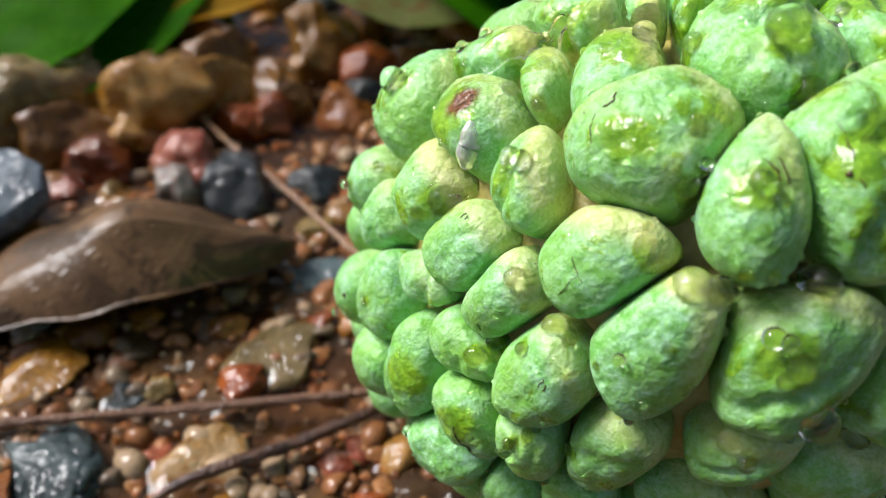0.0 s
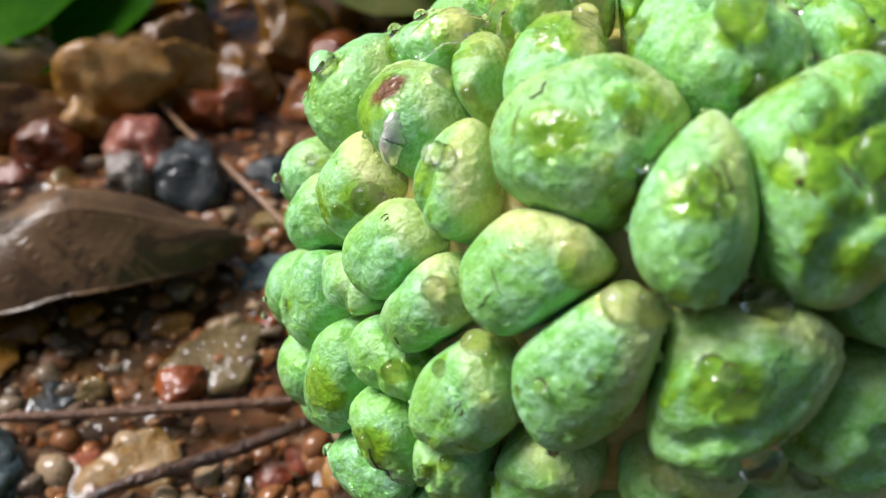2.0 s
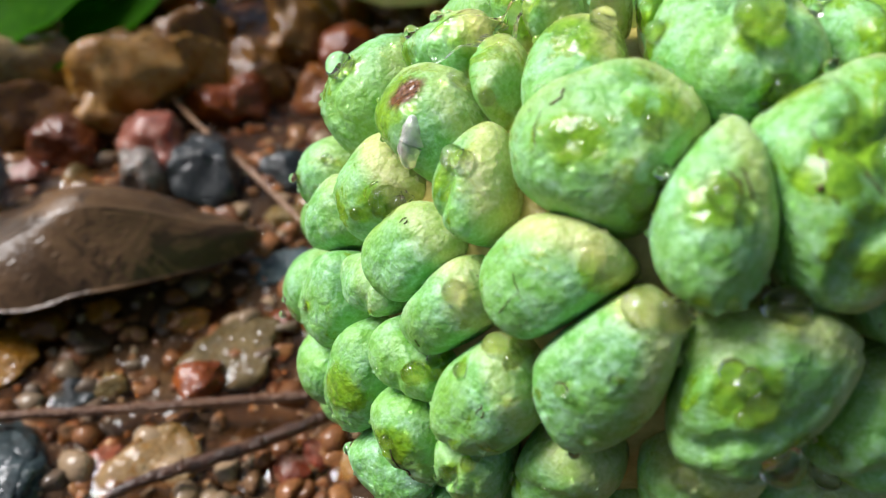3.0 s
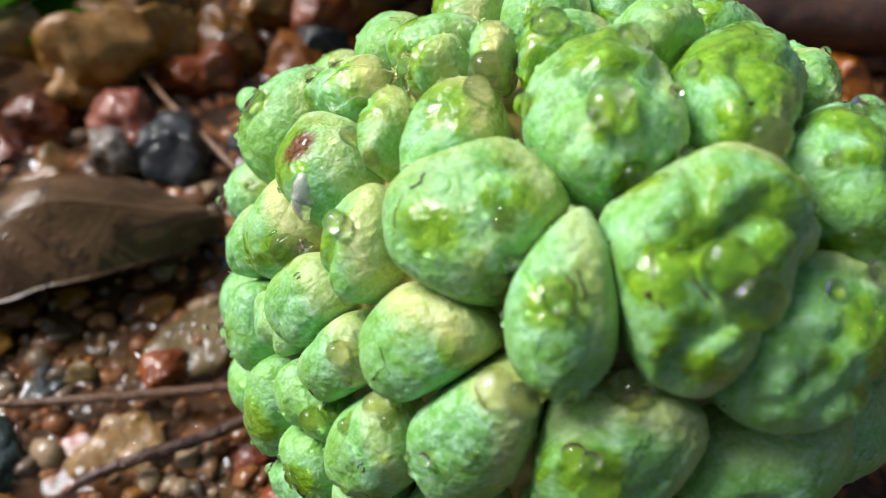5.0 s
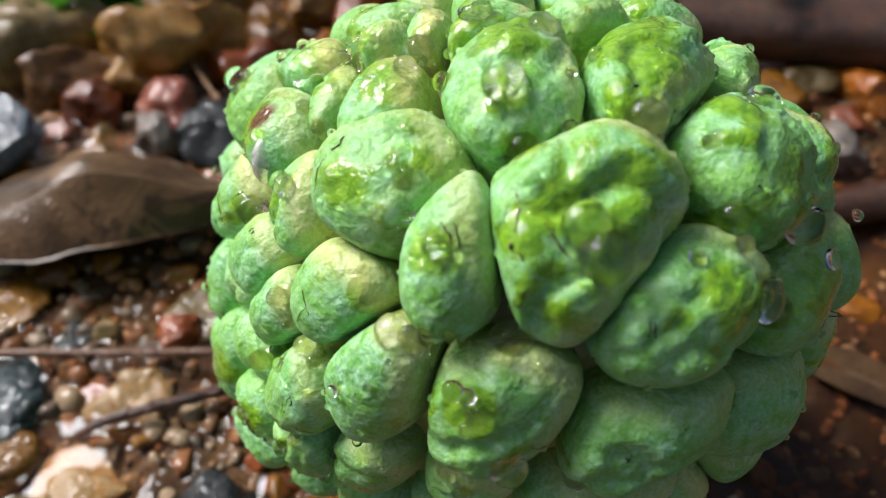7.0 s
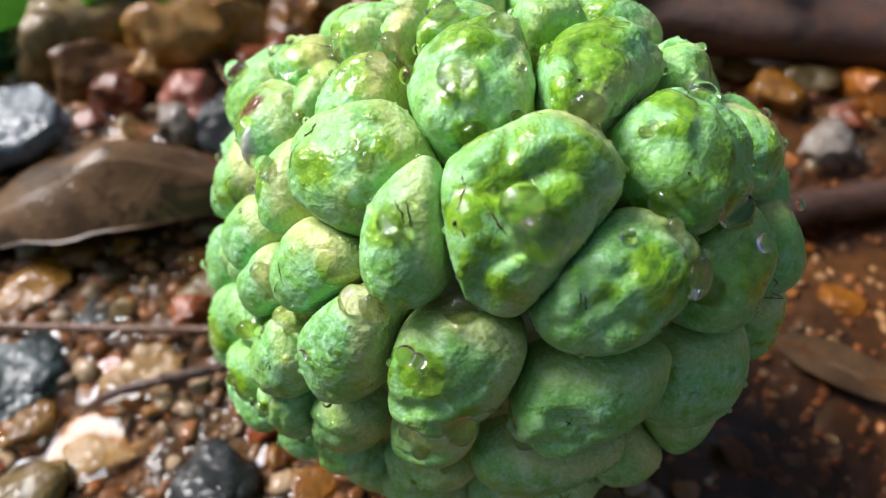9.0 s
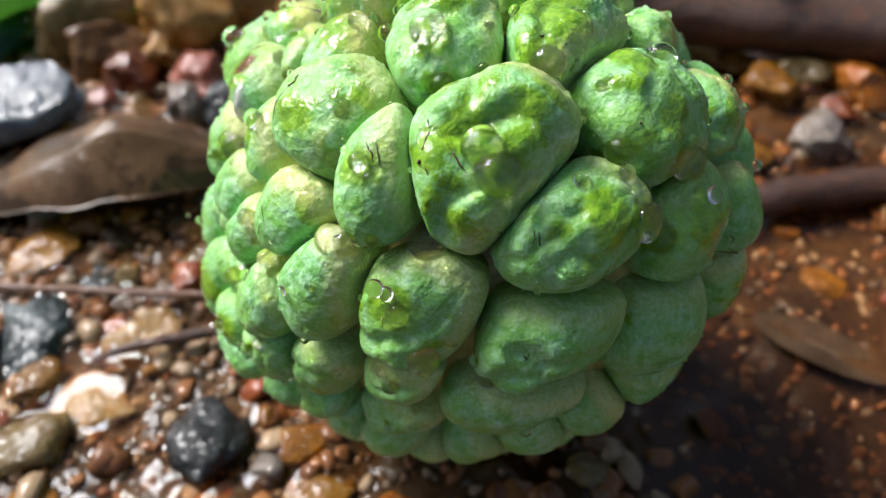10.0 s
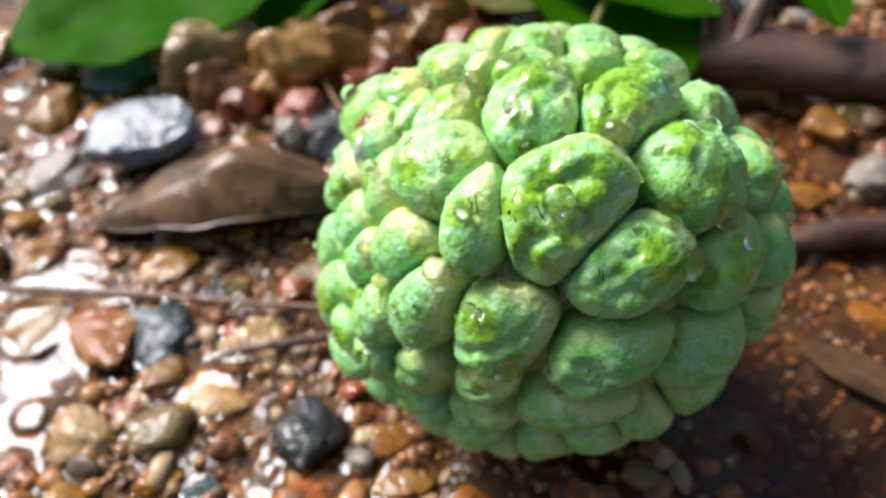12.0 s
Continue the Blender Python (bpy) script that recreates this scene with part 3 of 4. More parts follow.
class Carpel:
    def __init__(self, az, el, long, wide, turn, rise=0.0, seen=True):
        self.d = facing(az, el)
        self.p, u, v, self.n = seat(self.d)
        c, s = math.cos(radians(turn)), math.sin(radians(turn))
        self.u, self.v = u * c + v * s, v * c - u * s
        self.a, self.b, self.seen, self.rise = long / 1000, wide / 1000, seen, rise / 1000
        self.h = 0.78 * self.b + 0.20 * self.a + 0.0006
        tip = FRUIT_C + BLOSSOM - self.p
        tip -= self.n * (tip @ self.n)
        self.tip = tip / np.linalg.norm(tip)

    def reach(self, w):
        """How far the carpel spreads along w."""
        return math.sqrt((self.a * (w @ self.u)) ** 2 + (self.b * (w @ self.v)) ** 2 + (0.6 * self.h * (w @ self.n)) ** 2)


CARPELS = [Carpel(*row) for zone in (FRONT, LEFT, TOP, RIGHT, LOW) for row in zone]
for k in range(230):
    # the sides out of sight carry carpels at an even spacing
    z_ = 1 - 2 * (k + 0.5) / 230
    d_ = np.array([math.sqrt(1 - z_ * z_) * math.cos(2.399963 * k), math.sqrt(1 - z_ * z_) * math.sin(2.399963 * k), z_])
    p_ = FRUIT_C + FRUIT_M @ d_
    if all(np.linalg.norm(p_ - c.p) > 0.52 * (c.a + c.b) + 0.0042 for c in CARPELS):
        CARPELS.append(Carpel(math.degrees(math.atan2(d_[0], -d_[1])), math.degrees(math.asin(d_[2])), 6.6, 5.4, 60, -2.6 * min(max(d_[0] + 0.5, 0.0), 1.0) * min(max(0.35 - d_[2], 0.0) * 3, 1.0), False))


# az, el, radius in mm, height as a share of the radius
DROPS_A = [
    (41.9, 67, 2.01, 0.6), (17.4, 68.6, 0.8, 0.9), (-6, 72.3, 2.23, 0.5), (-70.3, 74.9, 2, 0.55), (-61.1, 72.3, 1.36, 0.6), (-100.8, 37.1, 1.83, 0.8),
    (-101.2, 53.6, 0.86, 0.9), (-57.4, 45.9, 1.28, 0.6), (-96.7, 14.1, 0.71, 0.9), (-69.2, 6.9, 0.73, 0.9), (-5.1, 33, 1.13, 0.5), (-12.5, 51.2, 1.21, 0.5),
    (-7.8, 49.2, 0.8, 0.5), (18.1, 50.6, 2.59, 0.5), (13.8, 53.8, 2.25, 0.3), (4, 20.9, 2.02, 0.6), (-5.4, 14.5, 0.84, 0.9), (2.4, 40.3, 2.03, 0.55),
    (-13.3, 38.4, 1.86, 0.5), (-6.7, 40.1, 0.62, 0.6), (34.5, 45.6, 0.55, 0.9), (24.5, 41.8, 0.74, 0.6), (32.1, 36.2, 0.66, 0.7), (51.3, 34.1, 2.06, 0.25),
]
DROPS_B = [
    (26.5, 42.6, 1.19, 0.25), (60.8, 43.3, 2.13, 0.6), (47.3, 50.6, 1.7, 0.5), (45.6, 47.4, 1.05, 0.5), (80.2, 57.7, 1.85, 0.3), (55.6, 60, 1.01, 0.5),
    (64.8, 52.3, 1.19, 0.35), (82.8, 29.8, 0.78, 0.8), (-41.9, 30.6, 1.28, 0.6), (-38.8, 26.5, 0.52, 0.9), (-42.7, 14.9, 1.38, 0.6), (-35.7, 21.4, 0.83, 0.8),
    (-33.2, 26.3, 1.38, 0.5), (-31.4, 5.9, 0.81, 0.9), (-25, 23.8, 0.42, 0.9), (-15.2, 34.4, 0.27, 0.9), (2, 65.7, 1.61, 0.5), (-33.7, 55, 0.98, 0.35),
    (-25, 58.7, 0.91, 0.5), (-67.3, 55.2, 0.9, 0.6), (-67.6, 32.8, 2, 0.4), (53.8, 78.2, 0.85, 0.7), (-91.8, 82.8, 1.82, 0.35), (29.8, 85.8, 1.62, 0.4),
]
DROPS_C = [
    (26, 76.5, 0.66, 0.6), (73.9, 72.5, 0.79, 0.5), (-31.4, 57, 0.54, 0.5), (-20.6, 53.4, 0.75, 0.5), (-1, 29.9, 1.39, 0.25), (-2.7, 27.5, 0.81, 0.4),
    (22.1, 33.5, 0.41, 0.8), (11.5, 19.9, 0.81, 0.7), (-29.9, 7.4, 0.85, 0.9), (-42, 16.7, 0.89, 0.8), (-40.1, 15.2, 0.76, 0.8), (-99.6, 48.9, 0.91, 0.9),
    (-68.7, 28.6, 0.81, 0.9), (-97.2, 20.6, 0.81, 0.9), (-4.3, 14.7, 0.78, 0.9), (13.8, 13.3, 1.42, 0.5), (-3.1, 32.5, 0.91, 0.4), (-16.8, 38.1, 1.76, 0.4),
    (-41.6, 74.2, 1.16, 0.5), (-24.6, 57.4, 0.93, 0.4), (-38.6, 52.5, 0.74, 0.4), (-55.3, 46.6, 1.25, 0.6), (-78.4, 53.4, 1.03, 0.6), (-81.2, -7.7, 0.68, 0.9),
]
DROPS_D = [
    (-71.8, 6.3, 0.38, 0.9), (-41.2, 4.6, 0.91, 0.4), (-21.6, 50.3, 1.25, 0.4), (34.5, 48.7, 0.9, 0.8), (31, 36.7, 1.04, 0.6), (45.6, 38.7, 2.31, 0.25),
    (99.7, 40.1, 0.8, 0.9), (52.7, 50.6, 1.06, 0.5), (52.4, 60.3, 0.77, 0.7), (1.3, -0.4, 0.82, 0.9), (-1.6, 12.1, 1.02, 0.5), (-4.2, -5.4, 0.75, 0.9),
    (62.3, 36.6, 1.12, 0.4), (-22.5, 26.4, 0.68, 0.8), (-16.7, 29.3, 0.5, 0.8), (-29.9, 25.4, 0.89, 0.7), (-23.6, 4.5, 0.75, 0.7),
]

# skin that lost its pale bloom to water: az, el, radius in mm
SOAKED = [
    (9, 56, 4.2), (17, 53, 4.6), (24, 60, 3.0), (-2, 30, 3.6), (36, 42, 3.8), (46, 40, 3.5), (-79, 45, 5.2), (-41, 3, 3.2), (74, 76, 5.5), (60, 70, 4.0),
    (-12, 83, 5.0), (68, 61, 3.6), (62, 50, 3.0), (-95, 58, 5.0), (-92, 66, 4.0), (-36, 54, 3.0), (-53, 4, 4.0), (60, 32, 4.5), (-11, 51, 3.2), (-66, 33, 3.0),
]
SOAK_D = np.array([facing(r[0], r[1]) for r in SOAKED + DROPS_A + DROPS_B + DROPS_C + DROPS_D])
SOAK_R = np.array([0.8 * r[2] for r in SOAKED] + [1.05 * r[2] for r in DROPS_A + DROPS_B + DROPS_C + DROPS_D])


def carpel_mesh(k):
    me_ = CARPELS[k]
    q, tri = ico(5 if me_.seen else 4)
    pw = 2.15
    q = q / (np.abs(q) ** pw).sum(1, keepdims=True) ** (1 / pw)
    grow = 1.07
    flat = np.outer(q[:, 0] * me_.a * grow, me_.u) + np.outer(q[:, 1] * me_.b * grow, me_.v)
    far = me_.reach(me_.tip)
    to_tip = flat @ me_.tip / far
    side = np.cross(me_.n, me_.tip)
    # blunt and proud at the tip, narrower and sunk at the other end
    flat += np.outer((flat @ side) * (0.08 * to_tip), side)
    v = me_.p + me_.n * (me_.rise - me_.h) + flat + np.outer(q[:, 2] * me_.h + 0.06 * far * to_tip * np.clip(q[:, 2] + 0.3, 0, 1), me_.n)
    touch = np.zeros(len(v))
    for j, other in enumerate(CARPELS):
        gap = other.p - me_.p
        dist = np.linalg.norm(gap)
        if j == k or dist > 0.034:
            continue
        w = gap / dist
        mine, theirs = me_.reach(w), other.reach(w)
        limit, soft = dist * mine / (mine + theirs) + 0.0001 + 0.35 * (me_.rise - other.rise), 0.0021
        s = (v - me_.p) @ w - (limit - soft)
        over = s > 0
        v[over] += 0.88 * np.outer(soft * (1 - np.exp(-s[over] / soft)) - s[over], w)
        touch = np.maximum(touch, np.clip(1 + s / 0.0036, 0, 1) ** 1.4 * np.clip(0.30 - 0.9 * (w @ me_.tip), 0, 1))
    out = v - FRUIT_C
    out /= np.linalg.norm(out, axis=1, keepdims=True)
    lump = fractal(v * 115 + 7, 51, 2)
    warp = v + 0.0016 * np.stack([lattice(v * 260, 91), lattice(v * 260, 92), lattice(v * 260, 93)], 1)
    coarse, small = np.abs(lattice(warp * 150 + 3.1, 61)), np.abs(lattice(warp * 330 + 9.7, 62))
    lobe = np.minimum(1.5 * coarse, 0.8) + 0.45 * np.minimum(small, 0.6) + 0.2 * np.abs(lattice(warp * 760 + 2.2, 63))
    # the large proud carpels are the lumpiest
    rough = (LUMPS[k] if k < len(LUMPS) else 0.14) + 0.14 * FURROWS[k, 1]
    v = v + out * (0.0006 * lump + 0.0014 * rough * (lobe - 0.45))[:, None]
    if me_.seen:
        # a crooked crease that runs part of the way towards the tip
        run = (v - me_.p) @ me_.tip / far
        off = (v - me_.p) @ side - FURROWS[k, 0] * 0.5 * me_.reach(side) - 0.0042 * lattice(v * 95, 81) - 0.0012 * lattice(v * 300, 82)
        v -= np.outer(0.0012 * FURROWS[k, 1] * np.exp(-((off / 0.0009) ** 2)) * np.clip(0.7 + 0.9 * run, 0, 1), me_.n)
    up = q[:, 2]
    me = mesh_of("carpel", v, tri, SKIN)
    far_end = np.clip((np.linalg.norm(me_.p - FRUIT_C - BLOSSOM) - 0.016) / 0.022, 0.12, 1)
    rim = np.clip(np.maximum(touch * 1.1 * far_end, (0.02 - up) / 0.35), 0, 1)
    crest = np.clip((me_.d[2] - 0.35) / 0.5, 0, 1) * np.clip(up, 0, 1)
    way = (v - FRUIT_C) @ FRUIT_I.T
    way /= np.linalg.norm(way, axis=1, keepdims=True)
    off = 46 * np.sqrt(np.clip(2 - 2 * way @ SOAK_D.T, 0, None)) / SOAK_R
    soak = np.clip(2.6 - 2.2 * off.min(1) + 0.9 * fractal(v * 380, 88, 4), 0, 1)
    for name, values in (("rim", rim), ("crest", crest), ("lobe", lobe), ("soak", soak)):
        me.attributes.new(name, "FLOAT", "POINT").data.foreach_set("value", values.astype(np.float32))
    return me, v[up > -0.2]


LUMPS = (1.1, 0.35, 0.5, 0.2, 1.05, 0.8, 0.8, 0.6, 0.25, 0.12, 0.3)
FURROWS = np.random.default_rng(12).uniform((-1, 0), (1, 1), (len(CARPELS), 2))
fruit = tagged(new("custard_apple"), "knobbly pale green custard apple wet with rain, lying on gravel", "fruit")
SURFACE = []
for k in range(len(CARPELS)):
    me, shell = carpel_mesh(k)
    part("carpel", me, fruit)
    SURFACE.append(shell)
SURFACE = np.concatenate(SURFACE)
SURFACE_D = (SURFACE - FRUIT_C) @ FRUIT_I.T
SURFACE_R = np.linalg.norm(SURFACE_D, axis=1)
SURFACE_D /= SURFACE_R[:, None]
core_v = FRUIT_C + 0.80 * ico(5)[0] @ FRUIT_M.T
part("core", mesh_of("core", core_v, ico(5)[1], GROOVE), fruit, "cream-coloured flesh showing in the grooves")


def skin_plane(az, el, spread):
    """Middle and outward direction of the skin within spread degrees of a direction."""
    d = facing(az, el)
    close = SURFACE_D @ d > math.cos(radians(spread))
    if close.sum() < 12:
        p, u, v, n = seat(d)
        return p, n
    r = SURFACE_R[close]
    pts = SURFACE[close][r > np.percentile(r, 55)]
    mid = pts.mean(0)
    n = np.linalg.svd(pts - mid)[2][2]
    return mid, n if n @ (mid - FRUIT_C) > 0 else -n


def on_skin(az, el, spread=1.3, share=60):
    """The skin near a direction, with east, north and outward."""
    d = facing(az, el)
    close = SURFACE_D @ d > math.cos(radians(spread))
    r = np.percentile(SURFACE_R[close & (SURFACE_R > SURFACE_R[close].max() - 0.16)], share) if close.any() else 0.97
    p, u, v, n = seat(d)
    return FRUIT_C + FRUIT_M @ d * r, u, v, n


# ---- scars and drops on the fruit ----
def tube_mesh(name, pts, radii, material, sides=10, steps=6, knobs=0.0, seed=1):
    """A round, closed, slightly uneven rod through the points."""
    pts, radii = np.asarray(pts, float), np.asarray(radii, float)
    fine, rad = [], []
    n = len(pts)
    for k in range(n - 1):
        p0, p1, p2, p3 = pts[max(k - 1, 0)], pts[k], pts[k + 1], pts[min(k + 2, n - 1)]
        for s in np.arange(steps) / steps:
            fine.append(0.5 * (2 * p1 + (p2 - p0) * s + (2 * p0 - 5 * p1 + 4 * p2 - p3) * s * s + (3 * p1 - p0 - 3 * p2 + p3) * s**3))
            rad.append(radii[k] * (1 - s) + radii[k + 1] * s)
    fine.append(pts[-1])
    rad.append(radii[-1])
    fine, rad = np.array(fine), np.array(rad)
    along = np.gradient(fine, axis=0)
    along /= np.linalg.norm(along, axis=1, keepdims=True)
    side = np.cross(along, (0.3, 0.2, 1.0))
    side /= np.linalg.norm(side, axis=1, keepdims=True)
    over = np.cross(side, along)
    a_ = np.arange(sides) * 2 * math.pi / sides
    v = (fine[:, None] + rad[:, None, None] * (np.cos(a_)[None, :, None] * side[:, None] + np.sin(a_)[None, :, None] * over[:, None])).reshape(-1, 3)
    if knobs:
        c = np.repeat(fine, sides, 0)
        size = np.repeat(rad, sides)
        v = c + (v - c) * (1 + knobs * fractal(v / (1.6 * size.max()), seed, 3))[:, None]
    m = len(fine)
    f = [(k * sides + j, k * sides + (j + 1) % sides, (k + 1) * sides + (j + 1) % sides, (k + 1) * sides + j) for k in range(m - 1) for j in range(sides)]
    f += [tuple(range(sides))[::-1], tuple((m - 1) * sides + j for j in range(sides))]
    return mesh_of(name, v, f, material)


SCARS = [
    (0.45, [(-43.7, 58.8), (-42.6, 57.5), (-44.0, 56.1)]), (0.28, [(-44.7, 55.6), (-42.9, 53.3), (-40.3, 50.8)]), (0.3, [(-9.8, 54.1), (-8.1, 51.9), (-7.1, 50.5)]),
    (0.3, [(1.1, 58.5), (1.7, 56.6), (0.7, 53.0)]), (0.7, [(0.3, 52.4), (1.1, 52.1)]), (0.28, [(2.0, 51.6), (3.8, 49.6)]),
    (0.45, [(7.5, 54.0), (9.1, 52.0), (11.7, 50.2)]), (0.22, [(-34.3, 37.1), (-32.4, 35.1), (-34.4, 30.6)]), (0.2, [(-32.4, 35.1), (-30.9, 34.2)]),
    (0.25, [(21.9, 43.0), (21.3, 40.7)]), (0.3, [(15.5, 37.3), (16.5, 37.4)]), (0.35, [(19.7, 21.3), (20.6, 20.7)]),
    (0.2, [(20.4, 21.8), (19.9, 20.2)]), (0.25, [(-30.7, 19.2), (-30.9, 17.0)]), (0.4, [(-40.4, 3.2), (-38.3, -0.4), (-35.9, -3.1)]),
    (0.45, [(52.1, 53.0), (52.8, 52.6)]), (0.4, [(44.2, 71.1), (46.6, 70.9)]), (0.25, [(-58.8, 33.5), (-58.6, 35.0)]),
    (0.3, [(-30.1, 18.3), (-30.0, 17.1)]), (0.25, [(-44.4, 20.5), (-43.8, 19.3)]), (0.3, [(-57.6, 33.9), (-57.8, 34.9)]),
    (0.35, [(-12.2, 53.7), (-10.0, 52.7), (-8.9, 51.0)]), (0.3, [(58.6, 26.2), (70.7, 19.2), (71.7, 23.0)]), (0.28, [(22.6, 42.8), (22.8, 40.2)]),
]
for wide, way in SCARS:
    line = []
    for (az0, el0), (az1, el1) in zip(way, way[1:]):
        for s_ in (0.0, 0.25, 0.5, 0.75):
            az, el = az0 + (az1 - az0) * s_, el0 + (el1 - el0) * s_
            p, u, v, n = on_skin(az + rng.uniform(-0.18, 0.18), el + rng.uniform(-0.12, 0.12), 0.7, 72)
            line.append(p)
    r_ = wide / 3900 * rng.uniform(0.45, 1.2, len(line))
    part("scar", tube_mesh("scar", line, r_, SCAR, 6, 3, 0.4, 3), fruit, "thin dark brown scar")


def dome_mesh(name, r, ratio, material, wobble, seed, level=3):
    """A blob that sits on its base at z = 0 and reaches a little below it."""
    v = ico(level)[0].copy()
    v *= (1 + wobble * fractal(v * 1.1 + seed * 3.7, 5, 2))[:, None]
    v[:, 2] = np.where(v[:, 2] > 0, v[:, 2] * ratio, v[:, 2] * 0.55)
    return mesh_of(name, v * r, ico(level)[1], material)


def on_fruit(ob, az, el, lift=0.0, turn=0.0, spread=1.5):
    p, n = skin_plane(az, el, spread)
    u = np.cross((0.1, 0.2, 1), n)
    u /= np.linalg.norm(u)
    v = np.cross(n, u)
    m = Matrix(((u[0], v[0], n[0], 0), (u[1], v[1], n[1], 0), (u[2], v[2], n[2], 0), (0, 0, 0, 1)))
    ob.matrix_world = Matrix.Translation(p + n * lift) @ m @ pose(0, 0, 0, 0, 0, turn)
    return ob


def skin_patch(name, az, el, across, along, turn, high, bridge, material, seed):
    """A closed thin layer that follows the skin; half sizes and height in metres, bridge in degrees."""
    p0, u, v, n = seat(facing(az, el))
    c, s = math.cos(radians(turn)), math.sin(radians(turn))
    x_, y_ = u * c + v * s, v * c - u * s
    rings, spokes = 14, 40
    top, low = [], []
    for j in range(rings + 1):
        for k in range(spokes):
            a_ = 2 * math.pi * k / spokes
            w = j / rings * (1 + 0.28 * float(lattice(np.array([[1.3 * math.cos(a_) + seed, 1.3 * math.sin(a_), 0.5]]), 5)[0]) + 0.12 * float(lattice(np.array([[4 * math.cos(a_) + seed, 4 * math.sin(a_), 0.5]]), 6)[0]))
            d = FRUIT_I @ (p0 + x_ * (across * w * math.cos(a_)) + y_ * (along * w * math.sin(a_)) - FRUIT_C)
            d /= np.linalg.norm(d)
            close = SURFACE_D @ d > math.cos(radians(bridge))
            r = np.percentile(SURFACE_R[close], 88) if close.any() else 0.95
            base = FRUIT_C + FRUIT_M @ d * r
            top.append(base + n * (high * (1 - (j / rings) ** 2) ** 0.6 - 0.00005 - 0.0004 * (j == rings)))
            low.append(base - n * 0.0012)
    q = []
    for j in range(rings):
        for k in range(spokes):
            e_ = (k + 1) % spokes
            q.append((j * spokes + k, (j + 1) * spokes + k, (j + 1) * spokes + e_, j * spokes + e_))
    m = len(top)
    f = q + [tuple(i_ + m for i_ in face[::-1]) for face in q]
    f += [(rings * spokes + k, m + rings * spokes + k, m + rings * spokes + (k + 1) % spokes, rings * spokes + (k + 1) % spokes) for k in range(spokes)]
    return mesh_of(name, np.array(top + low), f, material)



for k, (az, el, r, ratio) in enumerate(DROPS_A + DROPS_B + DROPS_C + DROPS_D):
    big = r > 1.5
    ob = new("water_drop", dome_mesh("water_drop", r / 1000, min(1.4 * ratio + 0.25, 1.0), WATER, 0.07 if big else 0.04, k + 1, 4 if big else 3))
    on_fruit(ob, az, el, 0.00016 * r, 40 * k, 0.9 + 0.5 * r)
    tagged(ob, "large clear raindrop clinging to the green fruit" if big else "small clear raindrop clinging to the green fruit", "water drop", "raindrops on the fruit")



def trickle(az, el, across, along, high, turn, label, seed):
    """A long flat pool of clear water on the skin."""
    ob = new("water_trickle", skin_patch("water_trickle", az, el, across / 1000, along / 1000, turn, high / 1000, 2.2, WATER, seed))
    ob.visible_shadow = False
    tagged(ob, label, "water drop")


def glint_streak(way, radii, sunk, label):
    """A rounded streak that runs down the skin, half sunk into it, white in place of a sky reflection."""
    line = []
    for az, el in way:
        p, u, v, n = on_skin(az, el, 1.0, 80)
        line.append(p - n * sunk)
    tagged(new("water_trickle", tube_mesh("water_trickle", line, radii, SKY_GLINT, 14, 8, 0.18, 15)), label, "water drop")


glint_streak([(-73.5, 46.2), (-71.0, 45.2), (-69.6, 43.6), (-69.2, 41.8), (-69.0, 40.2)], [0.0005, 0.0011, 0.0014, 0.0013, 0.0008], 0.0011, "trickle of water below a brown blemish, coloured white for a sky reflection")
trickle(-67.6, 33.5, 1.9, 2.4, 1.0, -20, "clear pool of rainwater caught between two carpels", 5)
trickle(-93.5, 58.0, 1.3, 6.4, 1.0, 8, "clear trickle of rainwater lying along the green fruit", 8)
trickle(15.0, 50.6, 3.2, 1.5, 1.1, 12, "clear pool of rainwater hanging under a crease of the fruit", 11)


def droplets(count):
    """Beads of rain too fine to count, strewn over the skin that faces up and out."""
    base, tri = ico(2)
    pick = rng.choice(np.flatnonzero((SURFACE_R > 0.93) & (SURFACE[:, 2] > 0.028)), count, replace=False)
    r = np.minimum(0.00012 + rng.exponential(0.00016, count), 0.0008)
    g = base[None] * r[:, None, None] + SURFACE[pick][:, None]
    f = tri[None] + (np.arange(count) * len(base))[:, None, None]
    ob = new("droplets", mesh_of("droplets", g.reshape(-1, 3), f.reshape(-1, 3), WATER))
    ob.visible_shadow = False
    tagged(ob, "fine beads of rainwater strewn over the green fruit", "water drop", kind="stuff")


droplets(1300)


